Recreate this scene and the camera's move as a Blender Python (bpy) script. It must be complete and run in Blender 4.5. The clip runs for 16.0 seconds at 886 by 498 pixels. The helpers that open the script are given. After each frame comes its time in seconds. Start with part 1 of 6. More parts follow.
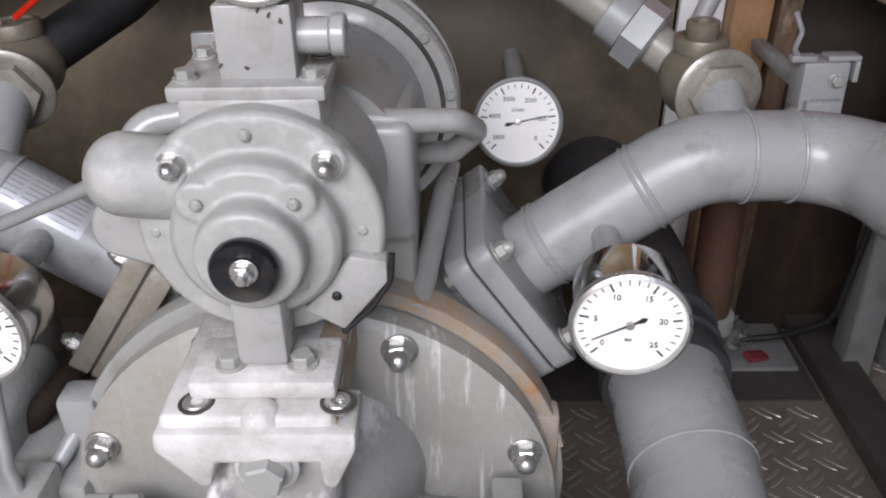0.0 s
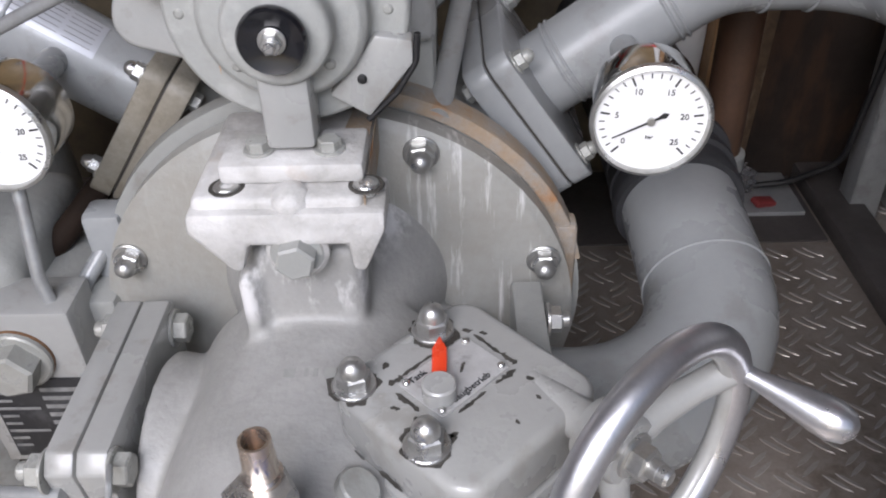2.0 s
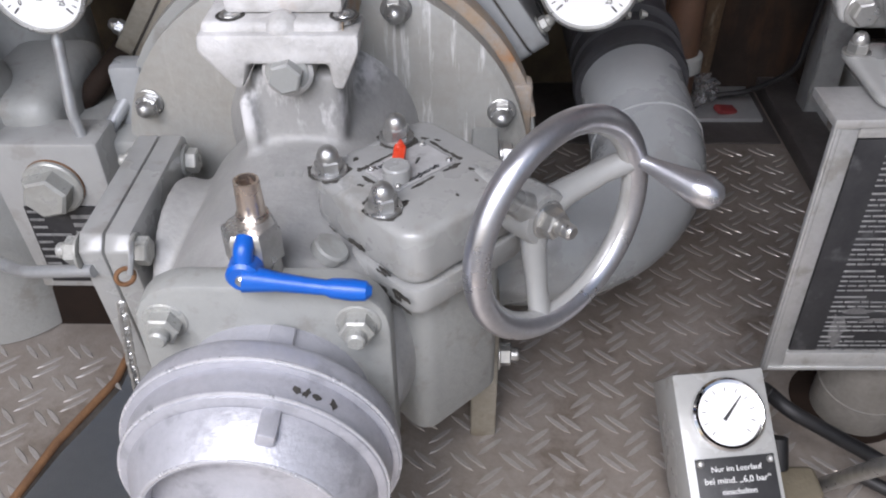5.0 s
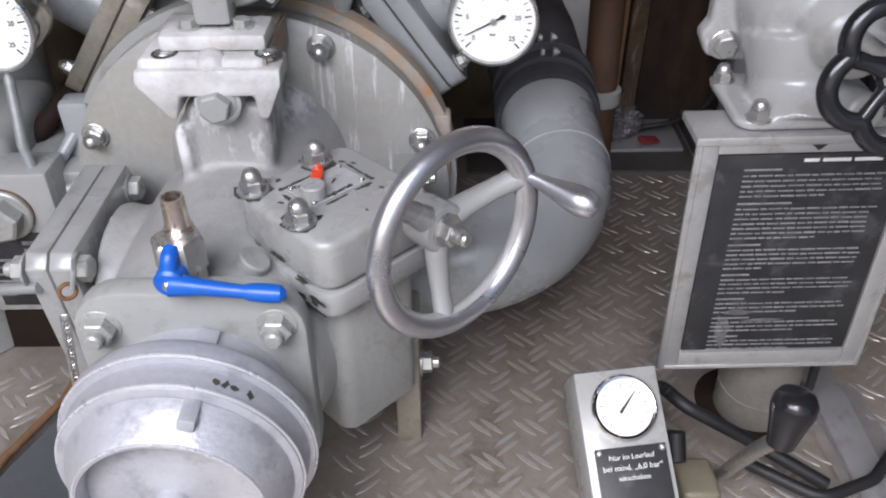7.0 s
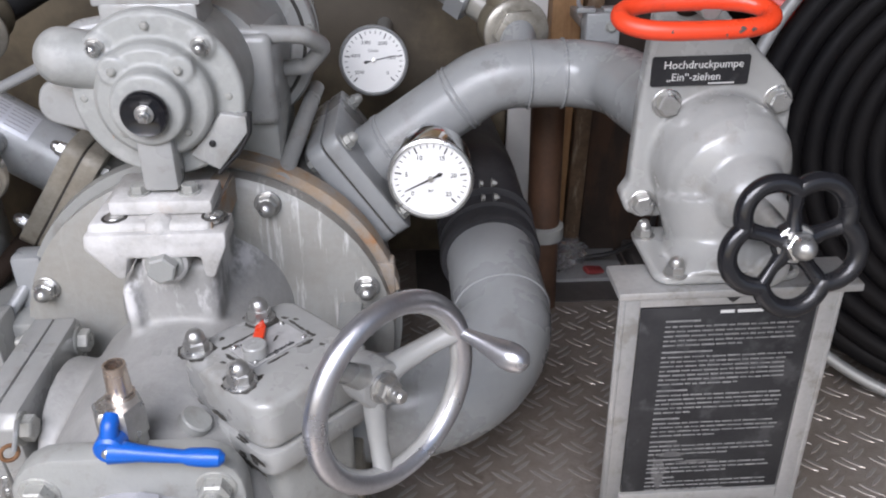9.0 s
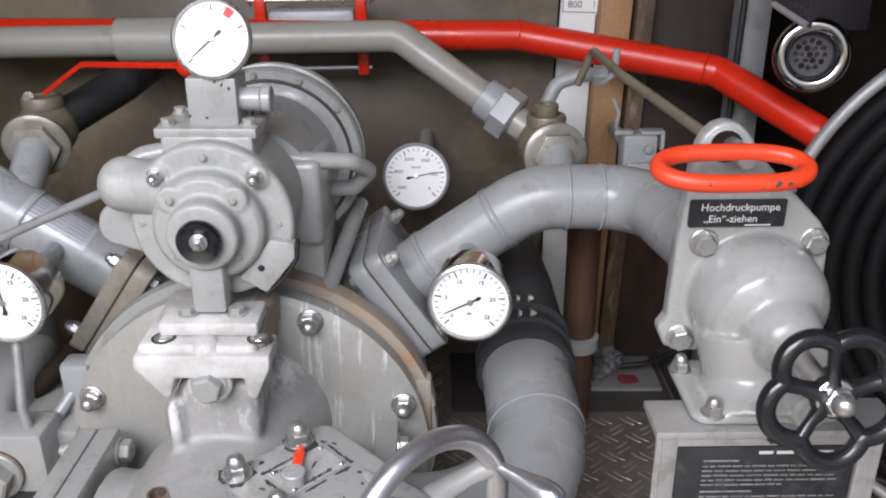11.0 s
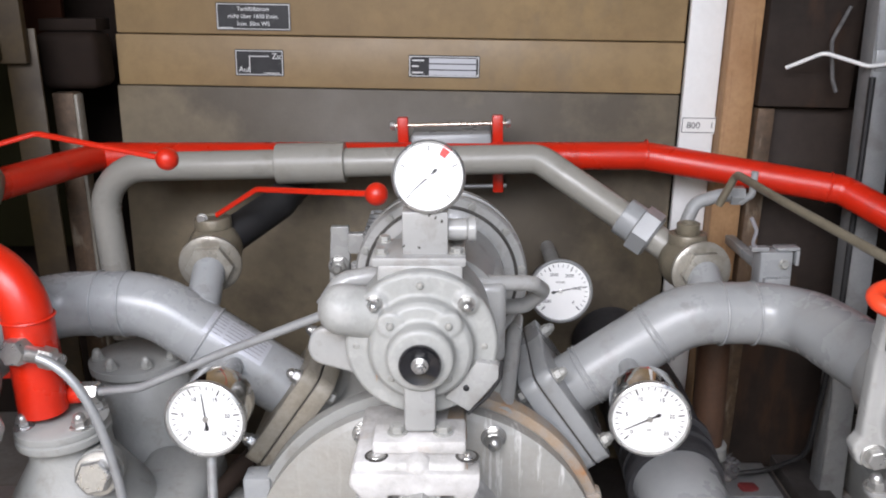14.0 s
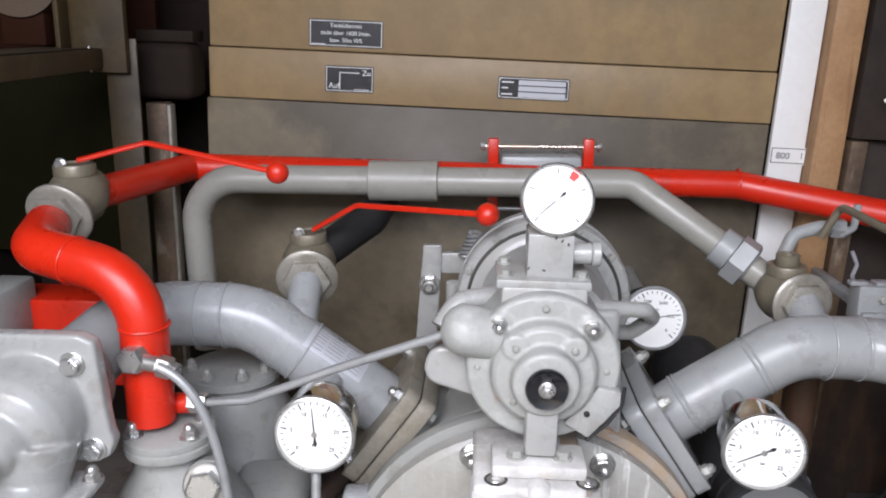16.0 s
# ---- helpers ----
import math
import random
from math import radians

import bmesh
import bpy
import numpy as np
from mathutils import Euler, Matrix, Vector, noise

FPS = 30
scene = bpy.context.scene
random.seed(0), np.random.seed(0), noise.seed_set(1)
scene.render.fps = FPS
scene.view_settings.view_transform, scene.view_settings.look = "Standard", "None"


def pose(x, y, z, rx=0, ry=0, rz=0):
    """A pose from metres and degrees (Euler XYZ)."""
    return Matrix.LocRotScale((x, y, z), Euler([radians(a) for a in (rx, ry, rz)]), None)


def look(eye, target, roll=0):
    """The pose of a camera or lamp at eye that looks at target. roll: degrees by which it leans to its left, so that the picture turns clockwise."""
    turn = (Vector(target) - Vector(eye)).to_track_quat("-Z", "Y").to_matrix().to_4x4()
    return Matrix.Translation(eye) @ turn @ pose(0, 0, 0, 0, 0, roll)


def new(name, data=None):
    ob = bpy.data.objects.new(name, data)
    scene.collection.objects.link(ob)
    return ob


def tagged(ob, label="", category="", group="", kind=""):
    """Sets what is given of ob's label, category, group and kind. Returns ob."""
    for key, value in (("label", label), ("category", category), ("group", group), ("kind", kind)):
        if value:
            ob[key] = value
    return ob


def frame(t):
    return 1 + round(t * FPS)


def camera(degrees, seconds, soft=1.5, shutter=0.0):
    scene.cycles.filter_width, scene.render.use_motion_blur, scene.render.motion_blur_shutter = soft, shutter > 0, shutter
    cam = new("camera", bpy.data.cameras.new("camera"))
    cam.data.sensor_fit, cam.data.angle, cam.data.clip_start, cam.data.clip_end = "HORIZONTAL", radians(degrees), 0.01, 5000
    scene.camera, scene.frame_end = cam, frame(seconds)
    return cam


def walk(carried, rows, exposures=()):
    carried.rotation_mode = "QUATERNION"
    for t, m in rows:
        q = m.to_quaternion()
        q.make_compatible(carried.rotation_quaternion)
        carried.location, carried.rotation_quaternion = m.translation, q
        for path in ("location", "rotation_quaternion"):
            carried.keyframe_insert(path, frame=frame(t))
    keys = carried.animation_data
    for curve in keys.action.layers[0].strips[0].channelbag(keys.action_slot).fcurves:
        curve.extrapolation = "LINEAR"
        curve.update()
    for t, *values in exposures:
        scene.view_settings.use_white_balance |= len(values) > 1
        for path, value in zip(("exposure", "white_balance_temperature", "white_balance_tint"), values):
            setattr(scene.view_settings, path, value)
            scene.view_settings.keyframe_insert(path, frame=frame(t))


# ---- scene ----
cam = camera(56.6, 16.0, 2.0)
PATH = [
    (0, (0.011, 0.0, 0.988), (-0.021, 1.727, -0.02), -1.0),
    (0.5, (-0.008, -0.026, 0.966), (-0.027, 1.666, -0.101), -1.4),
    (1, (-0.014, -0.044, 0.949), (-0.04, 1.617, -0.165), -1.4),
    (1.5, (-0.016, -0.055, 0.925), (-0.035, 1.568, -0.243), -1.4),
    (2, (-0.014, -0.061, 0.908), (-0.043, 1.537, -0.294), -1.7),
    (2.5, (-0.017, -0.076, 0.886), (-0.045, 1.49, -0.356), -2.1),
    (3, (-0.024, -0.097, 0.874), (-0.034, 1.447, -0.397), -1.7),
    (3.5, (-0.033, -0.136, 0.872), (-0.021, 1.403, -0.406), -0.8),
    (4, (-0.005, -0.17, 0.875), (-0.011, 1.38, -0.389), -0.5),
    (4.2, (0.007, -0.191, 0.871), (-0.038, 1.36, -0.391), -0.7),
    (6.3, (0.083, -0.354, 0.893), (0.021, 1.229, -0.327), -1.0),
    (6.5, (0.092, -0.353, 0.892), (0.061, 1.238, -0.32), -1.0),
    (7, (0.106, -0.368, 0.906), (0.113, 1.251, -0.269), -0.5),
    (7.5, (0.126, -0.378, 0.925), (0.19, 1.281, -0.19), -0.3),
    (8, (0.135, -0.386, 0.946), (0.22, 1.316, -0.101), -0.4),
    (8.5, (0.14, -0.381, 0.96), (0.229, 1.351, -0.036), -0.7),
    (9, (0.14, -0.375, 0.973), (0.231, 1.38, 0.018), -0.1),
    (9.2, (0.137, -0.371, 0.978), (0.221, 1.393, 0.038), -0.2),
    (11.3, (0.127, -0.366, 1.042), (0.14, 1.488, 0.293), 0.4),
    (11.5, (0.108, -0.364, 1.041), (0.122, 1.501, 0.319), 0.5),
    (12, (0.068, -0.364, 1.052), (0.078, 1.514, 0.365), 1.1),
    (12.5, (0.017, -0.379, 1.065), (0.023, 1.504, 0.39), 0.8),
    (13, (-0.029, -0.394, 1.085), (-0.035, 1.504, 0.453), -0.3),
    (13.5, (-0.065, -0.402, 1.096), (-0.061, 1.5, 0.477), -0.3),
    (14, (-0.105, -0.415, 1.104), (-0.13, 1.498, 0.52), -0.2),
    (14.5, (-0.139, -0.423, 1.109), (-0.16, 1.495, 0.544), 0.3),
    (15, (-0.175, -0.414, 1.104), (-0.208, 1.507, 0.546), 1.0),
    (15.5, (-0.212, -0.413, 1.101), (-0.265, 1.509, 0.549), 1.5),
    (16, (-0.246, -0.413, 1.104), (-0.314, 1.512, 0.564), 1.5),
]
EXPOSURES = [(0.0, -0.2, 6500, 13), (1.5, -0.22, 6400, 12), (4.0, -0.28, 6300, 12), (8.0, -0.22, 6250, 12), (11.5, -0.12, 6450, 11), (13.0, -0.08, 6450, 11), (14.0, 0.06, 6450, 11), (16.0, 0.04, 6350, 11)]
walk(cam, [(t, look(eye, target, roll)) for t, eye, target, roll in PATH], EXPOSURES)

# ---- world and light ----
world = bpy.data.worlds.new("sky_world")
scene.world = world
world.use_nodes = True
wn, wl = world.node_tree.nodes, world.node_tree.links
wn.clear()
sky = wn.new("ShaderNodeTexSky")
sky.sky_type = "NISHITA"
sky.sun_disc = False
sky.sun_elevation = radians(42)
sky.sun_rotation = radians(200)
sky.air_density, sky.dust_density, sky.ozone_density = 1.0, 3.0, 1.0
bg = wn.new("ShaderNodeBackground")
bg.inputs["Strength"].default_value = 0.15
wo = wn.new("ShaderNodeOutputWorld")
wl.new(sky.outputs[0], bg.inputs[0])
wl.new(bg.outputs[0], wo.inputs[0])


def lamp(name, kind, energy, m, color=(1, 1, 1), size=1.0, size_y=1.0):
    d = bpy.data.lights.new(name, kind)
    d.energy, d.color = energy, color
    if kind == "AREA":
        d.shape, d.size, d.size_y = "RECTANGLE", size, size_y
    if kind == "SUN":
        d.angle = radians(12)
    ob = new(name, d)
    ob.matrix_world = m
    return ob


lamp("sun", "SUN", 1.4, look((0, 0, 4), (0.5, 1.6, 0.9)), (1.0, 0.95, 0.88))
# daylight in the open rear of the bay
lamp("opening_light", "AREA", 80, look((-0.5, -1.05, 1.9), (-0.2, 0.8, 0.4)), (0.875, 0.893, 1.0), 1.7, 0.9)

# ---- materials ----
MATS = {}


def mat(name, base, rough=0.5, metal=0.0, second=None, amount=0.35, scale=6.0, bump=0.05, bump_scale=220.0,
        dirt=None, dirt_amount=0.0, dirt_scale=14.0, stretch=None, coat=0.0, spec=0.5, object_vary=0.0, dirt_lo=0.56, gate=None):
    m = bpy.data.materials.new(name)
    m.use_nodes = True
    n, l = m.node_tree.nodes, m.node_tree.links
    b = n["Principled BSDF"]
    b.inputs["Roughness"].default_value = rough
    b.inputs["Metallic"].default_value = metal
    b.inputs["Coat Weight"].default_value = coat
    b.inputs["Specular IOR Level"].default_value = spec
    geo = n.new("ShaderNodeNewGeometry")
    vec = geo.outputs["Position"]
    second = second or tuple(c * 0.75 for c in base)

    def noise_ramp(sc, lo, hi, detail=6.0, v=None):
        t = n.new("ShaderNodeTexNoise")
        t.inputs["Scale"].default_value = sc
        t.inputs["Detail"].default_value = detail
        t.inputs["Roughness"].default_value = 0.62
        l.new(v or vec, t.inputs["Vector"])
        r = n.new("ShaderNodeMapRange")
        r.inputs["From Min"].default_value, r.inputs["From Max"].default_value = lo, hi
        l.new(t.outputs["Fac"], r.inputs["Value"])
        return r.outputs["Result"], t.outputs["Fac"]

    def mix(fac, a, c):
        x = n.new("ShaderNodeMix")
        x.data_type = "RGBA"
        if isinstance(fac, float):
            x.inputs[0].default_value = fac
        else:
            l.new(fac, x.inputs[0])
        for sock, v in ((x.inputs[6], a), (x.inputs[7], c)):
            if isinstance(v, tuple):
                sock.default_value = (*v, 1)
            else:
                l.new(v, sock)
        return x.outputs[2]

    def scaled(sock, k):
        x = n.new("ShaderNodeMath")
        x.operation = "MULTIPLY"
        l.new(sock, x.inputs[0])
        x.inputs[1].default_value = k
        return x.outputs[0]

    f, _ = noise_ramp(scale, 0.35, 0.7)
    col = mix(scaled(f, amount), base, second)
    g, graw = noise_ramp(scale * 12, 0.4, 0.75)
    col = mix(scaled(g, amount * 0.5), col, tuple(c * 0.8 for c in second))
    if dirt:
        v = vec
        if stretch:
            mp = n.new("ShaderNodeVectorMath")
            mp.operation = "MULTIPLY"
            mp.inputs[1].default_value = stretch
            l.new(vec, mp.inputs[0])
            v = mp.outputs[0]
        d, _ = noise_ramp(dirt_scale, dirt_lo, dirt_lo + 0.1, 8.0, v)
        d = scaled(d, dirt_amount)
        if gate:
            # stains only on one side of the piece
            sp = n.new("ShaderNodeSeparateXYZ")
            l.new(vec, sp.inputs[0])
            gr = n.new("ShaderNodeMapRange")
            gr.inputs["From Min"].default_value, gr.inputs["From Max"].default_value = gate[1], gate[2]
            gr.inputs["To Min"].default_value = 0.08
            l.new(sp.outputs[gate[0]], gr.inputs["Value"])
            gm = n.new("ShaderNodeMath")
            gm.operation = "MULTIPLY"
            l.new(d, gm.inputs[0])
            l.new(gr.outputs[0], gm.inputs[1])
            d = gm.outputs[0]
        col = mix(d, col, dirt)
    if object_vary:
        oi = n.new("ShaderNodeObjectInfo")
        hv = n.new("ShaderNodeHueSaturation")
        mr = n.new("ShaderNodeMapRange")
        mr.inputs["To Min"].default_value, mr.inputs["To Max"].default_value = 1 - object_vary, 1 + object_vary
        l.new(oi.outputs["Random"], mr.inputs["Value"])
        l.new(mr.outputs[0], hv.inputs["Value"])
        l.new(col, hv.inputs["Color"])
        col = hv.outputs[0]
    l.new(col, b.inputs["Base Color"])
    rr = n.new("ShaderNodeMapRange")
    rr.inputs["To Min"].default_value, rr.inputs["To Max"].default_value = max(rough - 0.1, 0.03), min(rough + 0.14, 1)
    l.new(f, rr.inputs["Value"])
    l.new(rr.outputs[0], b.inputs["Roughness"])
    if bump:
        t2, raw = noise_ramp(bump_scale, 0, 1, 4.0)
        bp = n.new("ShaderNodeBump")
        bp.inputs["Strength"].default_value = min(1.0, bump * 4)
        bp.inputs["Distance"].default_value = 0.002
        l.new(raw, bp.inputs["Height"])
        l.new(bp.outputs[0], b.inputs["Normal"])
    MATS[name] = m
    return m


GREY = mat("grey_paint", (0.335, 0.337, 0.322), 0.28, coat=0.25, second=(0.285, 0.28, 0.268), dirt=(0.2, 0.185, 0.155), dirt_amount=0.4, dirt_scale=24, bump=0.03)
PUMP = mat("grey_pump_paint", (0.34, 0.345, 0.325), 0.43, second=(0.28, 0.283, 0.262), amount=0.5, scale=14, dirt=(0.5, 0.49, 0.47), dirt_amount=0.35, dirt_scale=22, bump=0.1, bump_scale=130)
PIPE = mat("grey_pipe_paint", (0.312, 0.322, 0.322), 0.30, second=(0.25, 0.258, 0.255), dirt=(0.18, 0.17, 0.155), dirt_amount=0.35, dirt_scale=16, bump=0.03)
CAST = mat("grey_cast_paint", (0.315, 0.319, 0.30), 0.44, second=(0.258, 0.26, 0.243), dirt=(0.16, 0.14, 0.11), dirt_amount=0.4, dirt_scale=22, bump=0.12, bump_scale=120)
WORN = mat("worn_cast_paint", (0.335, 0.34, 0.32), 0.40, second=(0.275, 0.25, 0.205), amount=0.6, scale=6, dirt=(0.72, 0.71, 0.69), dirt_amount=0.8, dirt_scale=9, stretch=(8.5, 3.0, 0.75), dirt_lo=0.56, gate=("X", -0.13, 0.0), bump=0.14, bump_scale=110)
LIME = mat("limescaled_cast", (0.36, 0.35, 0.325), 0.5, second=(0.68, 0.67, 0.65), amount=1.0, scale=18, dirt=(0.38, 0.26, 0.15), dirt_amount=0.4, dirt_scale=12, dirt_lo=0.6, bump=0.25, bump_scale=90)
LIMENECK = mat("limescaled_neck", (0.34, 0.335, 0.32), 0.45, second=(0.27, 0.27, 0.255), amount=0.6, scale=12, dirt=(0.74, 0.73, 0.72), dirt_amount=0.85, dirt_scale=13, stretch=(1.8, 1.4, 0.8), dirt_lo=0.46, gate=("Z", 0.40, 0.42), bump=0.16, bump_scale=90)
STAIN = mat("rust_run", (0.42, 0.24, 0.12), 0.6, second=(0.5, 0.36, 0.24), amount=0.9, scale=40, bump=0.05)
GRIME = mat("dark_grime", (0.035, 0.032, 0.028), 0.6, second=(0.07, 0.065, 0.055), amount=0.9, scale=60, bump=0.1)
RUSTY = mat("rusty_paint", (0.3, 0.285, 0.26), 0.6, second=(0.36, 0.25, 0.15), amount=1.0, scale=22, dirt=(0.36, 0.16, 0.05), dirt_amount=0.8, dirt_scale=13, dirt_lo=0.54, bump=0.2, bump_scale=150)
RED = mat("red_paint", (0.6, 0.022, 0.006), 0.33, second=(0.48, 0.016, 0.005), dirt=(0.25, 0.03, 0.02), dirt_amount=0.3, dirt_scale=16, bump=0.04)
ORANGE = mat("orange_red_paint", (0.75, 0.06, 0.018), 0.35, second=(0.66, 0.05, 0.015), dirt=(0.12, 0.05, 0.04), dirt_amount=0.35, dirt_scale=24, bump=0.03)
ALU = mat("cast_aluminium", (0.5, 0.5, 0.53), 0.4, 0.4, second=(0.4, 0.4, 0.43), amount=0.6, scale=12, dirt=(0.16, 0.16, 0.17), dirt_amount=0.35, dirt_scale=26, bump=0.08)
POLISH = mat("polished_aluminium", (0.6, 0.6, 0.62), 0.34, 0.9, second=(0.46, 0.46, 0.48), amount=0.6, scale=20, bump=0.02)
ZINC = mat("zinc_steel", (0.56, 0.56, 0.55), 0.33, 0.85, second=(0.36, 0.35, 0.31), amount=0.6, scale=40, bump=0.05)
PBOLT = mat("painted_bolt", (0.37, 0.375, 0.35), 0.33, 0.15, second=(0.26, 0.25, 0.22), amount=0.6, scale=45, bump=0.06)
CHROME = mat("chrome", (0.8, 0.8, 0.8), 0.1, 1.0, second=(0.66, 0.66, 0.66), amount=0.3, scale=10, bump=0.0)
BRASS = mat("nickel_brass", (0.68, 0.6, 0.53), 0.28, 0.9, second=(0.5, 0.38, 0.28), amount=0.7, scale=30, bump=0.04)
BLUE = mat("blue_plastic", (0.008, 0.11, 0.47), 0.35, second=(0.01, 0.045, 0.32), bump=0.02)
BLACK = mat("black_plastic", (0.012, 0.012, 0.014), 0.22, second=(0.02, 0.02, 0.02), bump=0.01)
RUBBER = mat("black_rubber", (0.009, 0.009, 0.01), 0.55, second=(0.022, 0.021, 0.02), bump=0.08)
DIAL = mat("white_dial", (0.82, 0.82, 0.8), 0.4, second=(0.78, 0.78, 0.76), amount=0.2, bump=0.0)
INK = mat("black_ink", (0.02, 0.02, 0.02), 0.5, bump=0.0)
PALE = mat("pale_ink", (0.72, 0.72, 0.7), 0.5, bump=0.0)
DIMPRINT = mat("faded_print", (0.3, 0.3, 0.29), 0.5, second=(0.12, 0.12, 0.12), amount=0.9, scale=60, bump=0.0)
REDINK = mat("red_ink", (0.7, 0.03, 0.02), 0.5, bump=0.0)
SIGN = mat("black_sign", (0.018, 0.018, 0.02), 0.42, spec=0.3, second=(0.05, 0.05, 0.05), amount=0.6, scale=18, dirt=(0.25, 0.25, 0.25), dirt_amount=0.12, dirt_scale=30, bump=0.02)
ALUSHEET = mat("aluminium_sheet", (0.5, 0.5, 0.49), 0.4, 0.6, second=(0.4, 0.4, 0.38), amount=0.6, scale=14, dirt=(0.2, 0.17, 0.12), dirt_amount=0.4, dirt_scale=30, bump=0.06)
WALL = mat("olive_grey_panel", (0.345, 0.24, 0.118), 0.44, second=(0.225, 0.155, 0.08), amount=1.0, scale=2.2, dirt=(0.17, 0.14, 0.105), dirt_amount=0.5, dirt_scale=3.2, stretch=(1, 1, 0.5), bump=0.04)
WHITE = mat("white_plastic", (0.78, 0.78, 0.76), 0.45, second=(0.7, 0.69, 0.66), bump=0.02)
WOOD = mat("pine_wood", (0.42, 0.25, 0.12), 0.6, second=(0.3, 0.16, 0.07), amount=0.9, scale=9, dirt=(0.18, 0.09, 0.04), dirt_amount=0.5, dirt_scale=12, stretch=(6, 6, 0.4), bump=0.08)
OLDWOOD = mat("stained_wood", (0.17, 0.105, 0.058), 0.65, second=(0.05, 0.034, 0.022), amount=1.0, scale=10, dirt=(0.4, 0.34, 0.25), dirt_amount=0.4, dirt_scale=14, stretch=(3, 3, 0.8), bump=0.12)
# olive sheet darkened: the blocked light at the locker is in this colour
LOCKER = mat("shaded_olive_sheet", (0.068, 0.044, 0.014), 0.55, second=(0.026, 0.017, 0.008), amount=1.0, scale=5, dirt=(0.11, 0.09, 0.055), dirt_amount=0.3, dirt_scale=12, bump=0.05)
# stained brown, darkened so the rear corner's shade sits in the colour
SHADE = mat("shade_brown_panel", (0.035, 0.024, 0.018), 0.7, spec=0.3, second=(0.016, 0.012, 0.01), amount=0.9, scale=4, dirt=(0.07, 0.036, 0.02), dirt_amount=0.6, dirt_scale=5, stretch=(2, 2, 0.6), bump=0.06)
DARKFLOOR = mat("dark_floor_sheet", (0.08, 0.072, 0.069), 0.6, second=(0.045, 0.04, 0.037), amount=0.9, scale=7, bump=0.1)
# brown taken almost to black, so deep places hold their shade as colour
DARK = mat("dark_brown_shade", (0.022, 0.014, 0.01), 0.85, spec=0.15, second=(0.013, 0.01, 0.008), amount=0.8, scale=5, bump=0.08)
STEEL = mat("galvanised_steel", (0.4, 0.41, 0.41), 0.45, 0.5, second=(0.32, 0.33, 0.33), amount=0.6, scale=16, dirt=(0.16, 0.14, 0.12), dirt_amount=0.3, bump=0.05)
TREAD = mat("tread_plate", (0.34, 0.305, 0.27), 0.4, 0.35, second=(0.215, 0.182, 0.152), amount=0.9, scale=6, dirt=(0.12, 0.088, 0.06), dirt_amount=0.5, dirt_scale=9, bump=0.08)
BRIGHTALU = mat("bright_aluminium", (0.72, 0.72, 0.74), 0.3, 0.5, second=(0.5, 0.5, 0.52), amount=0.9, scale=30, bump=0.04)
# column grey darkened throughout for the shadow under the board
COLUMN = mat("shaded_column_paint", (0.2, 0.19, 0.17), 0.5, second=(0.13, 0.118, 0.1), amount=0.9, scale=12, dirt=(0.06, 0.05, 0.04), dirt_amount=0.6, dirt_scale=10, bump=0.06)
BAR = mat("tread_bar", (0.40, 0.375, 0.35), 0.42, 0.4, second=(0.32, 0.295, 0.27), amount=0.8, scale=30, bump=0.06)
DULLGREY = mat("pale_smudge", (0.16, 0.155, 0.15), 0.7, second=(0.07, 0.07, 0.07), amount=1.0, scale=70, bump=0.0)
SLEEVE = mat("grey_rubber", (0.05, 0.05, 0.054), 0.55, second=(0.032, 0.032, 0.034), amount=0.7, scale=12, bump=0.08)
BEIGE = mat("soiled_flange_paint", (0.29, 0.27, 0.225), 0.45, second=(0.2, 0.175, 0.13), amount=0.9, scale=14, dirt=(0.1, 0.07, 0.04), dirt_amount=0.5, dirt_scale=18, bump=0.1)
RUST = mat("rust", (0.22, 0.11, 0.045), 0.75, second=(0.12, 0.06, 0.03), amount=1.0, scale=30, bump=0.2)
# grey pipe paint with the warm bounce light tinted into it
WARMLIT = mat("warm_lit_grey_pipe_paint", (0.3, 0.29, 0.255), 0.34, second=(0.25, 0.24, 0.205), dirt=(0.15, 0.14, 0.11), dirt_amount=0.3, dirt_scale=11, bump=0.03)
# soiled wall paint, its base lowered for the shade below the pipes
WALLLOW = mat("shaded_soiled_panel", (0.22, 0.178, 0.115), 0.5, second=(0.15, 0.122, 0.08), amount=1.0, scale=3.0, dirt=(0.055, 0.046, 0.036), dirt_amount=0.65, dirt_scale=2.4, dirt_lo=0.44, bump=0.05)
BROWN = mat("brown_pipe", (0.115, 0.06, 0.036), 0.5, second=(0.055, 0.032, 0.02), amount=0.8, scale=10, bump=0.06)
# unseen ground, kept pale to bounce light into the bay
GROUND = mat("pale_bounce_ground", (0.34, 0.33, 0.31), 0.85, second=(0.27, 0.265, 0.25), scale=3, bump=0.3)
FITTING = mat("worn_grey_fitting", (0.36, 0.345, 0.3), 0.36, 0.35, second=(0.24, 0.22, 0.18), amount=0.9, scale=20, dirt=(0.12, 0.1, 0.07), dirt_amount=0.4, bump=0.08)
VALVE = mat("bronze_grey_valve", (0.2, 0.175, 0.125), 0.4, 0.2, second=(0.17, 0.148, 0.105), amount=0.8, scale=18, dirt=(0.12, 0.1, 0.07), dirt_amount=0.4, bump=0.08)
PLATE = mat("painted_plate", (0.36, 0.355, 0.345), 0.38, 0.1, second=(0.5, 0.5, 0.49), amount=0.8, scale=50, dirt=(0.12, 0.11, 0.1), dirt_amount=0.4, dirt_scale=60, bump=0.05)
LABEL = mat("silver_label", (0.42, 0.43, 0.46), 0.4, 0.2, second=(0.5, 0.5, 0.5), bump=0.0)
GLASS = bpy.data.materials.new("thin_glass")
GLASS.use_nodes = True
_g = GLASS.node_tree.nodes["Principled BSDF"]
_g.inputs["Transmission Weight"].default_value = 1.0
_g.inputs["Roughness"].default_value = 0.02
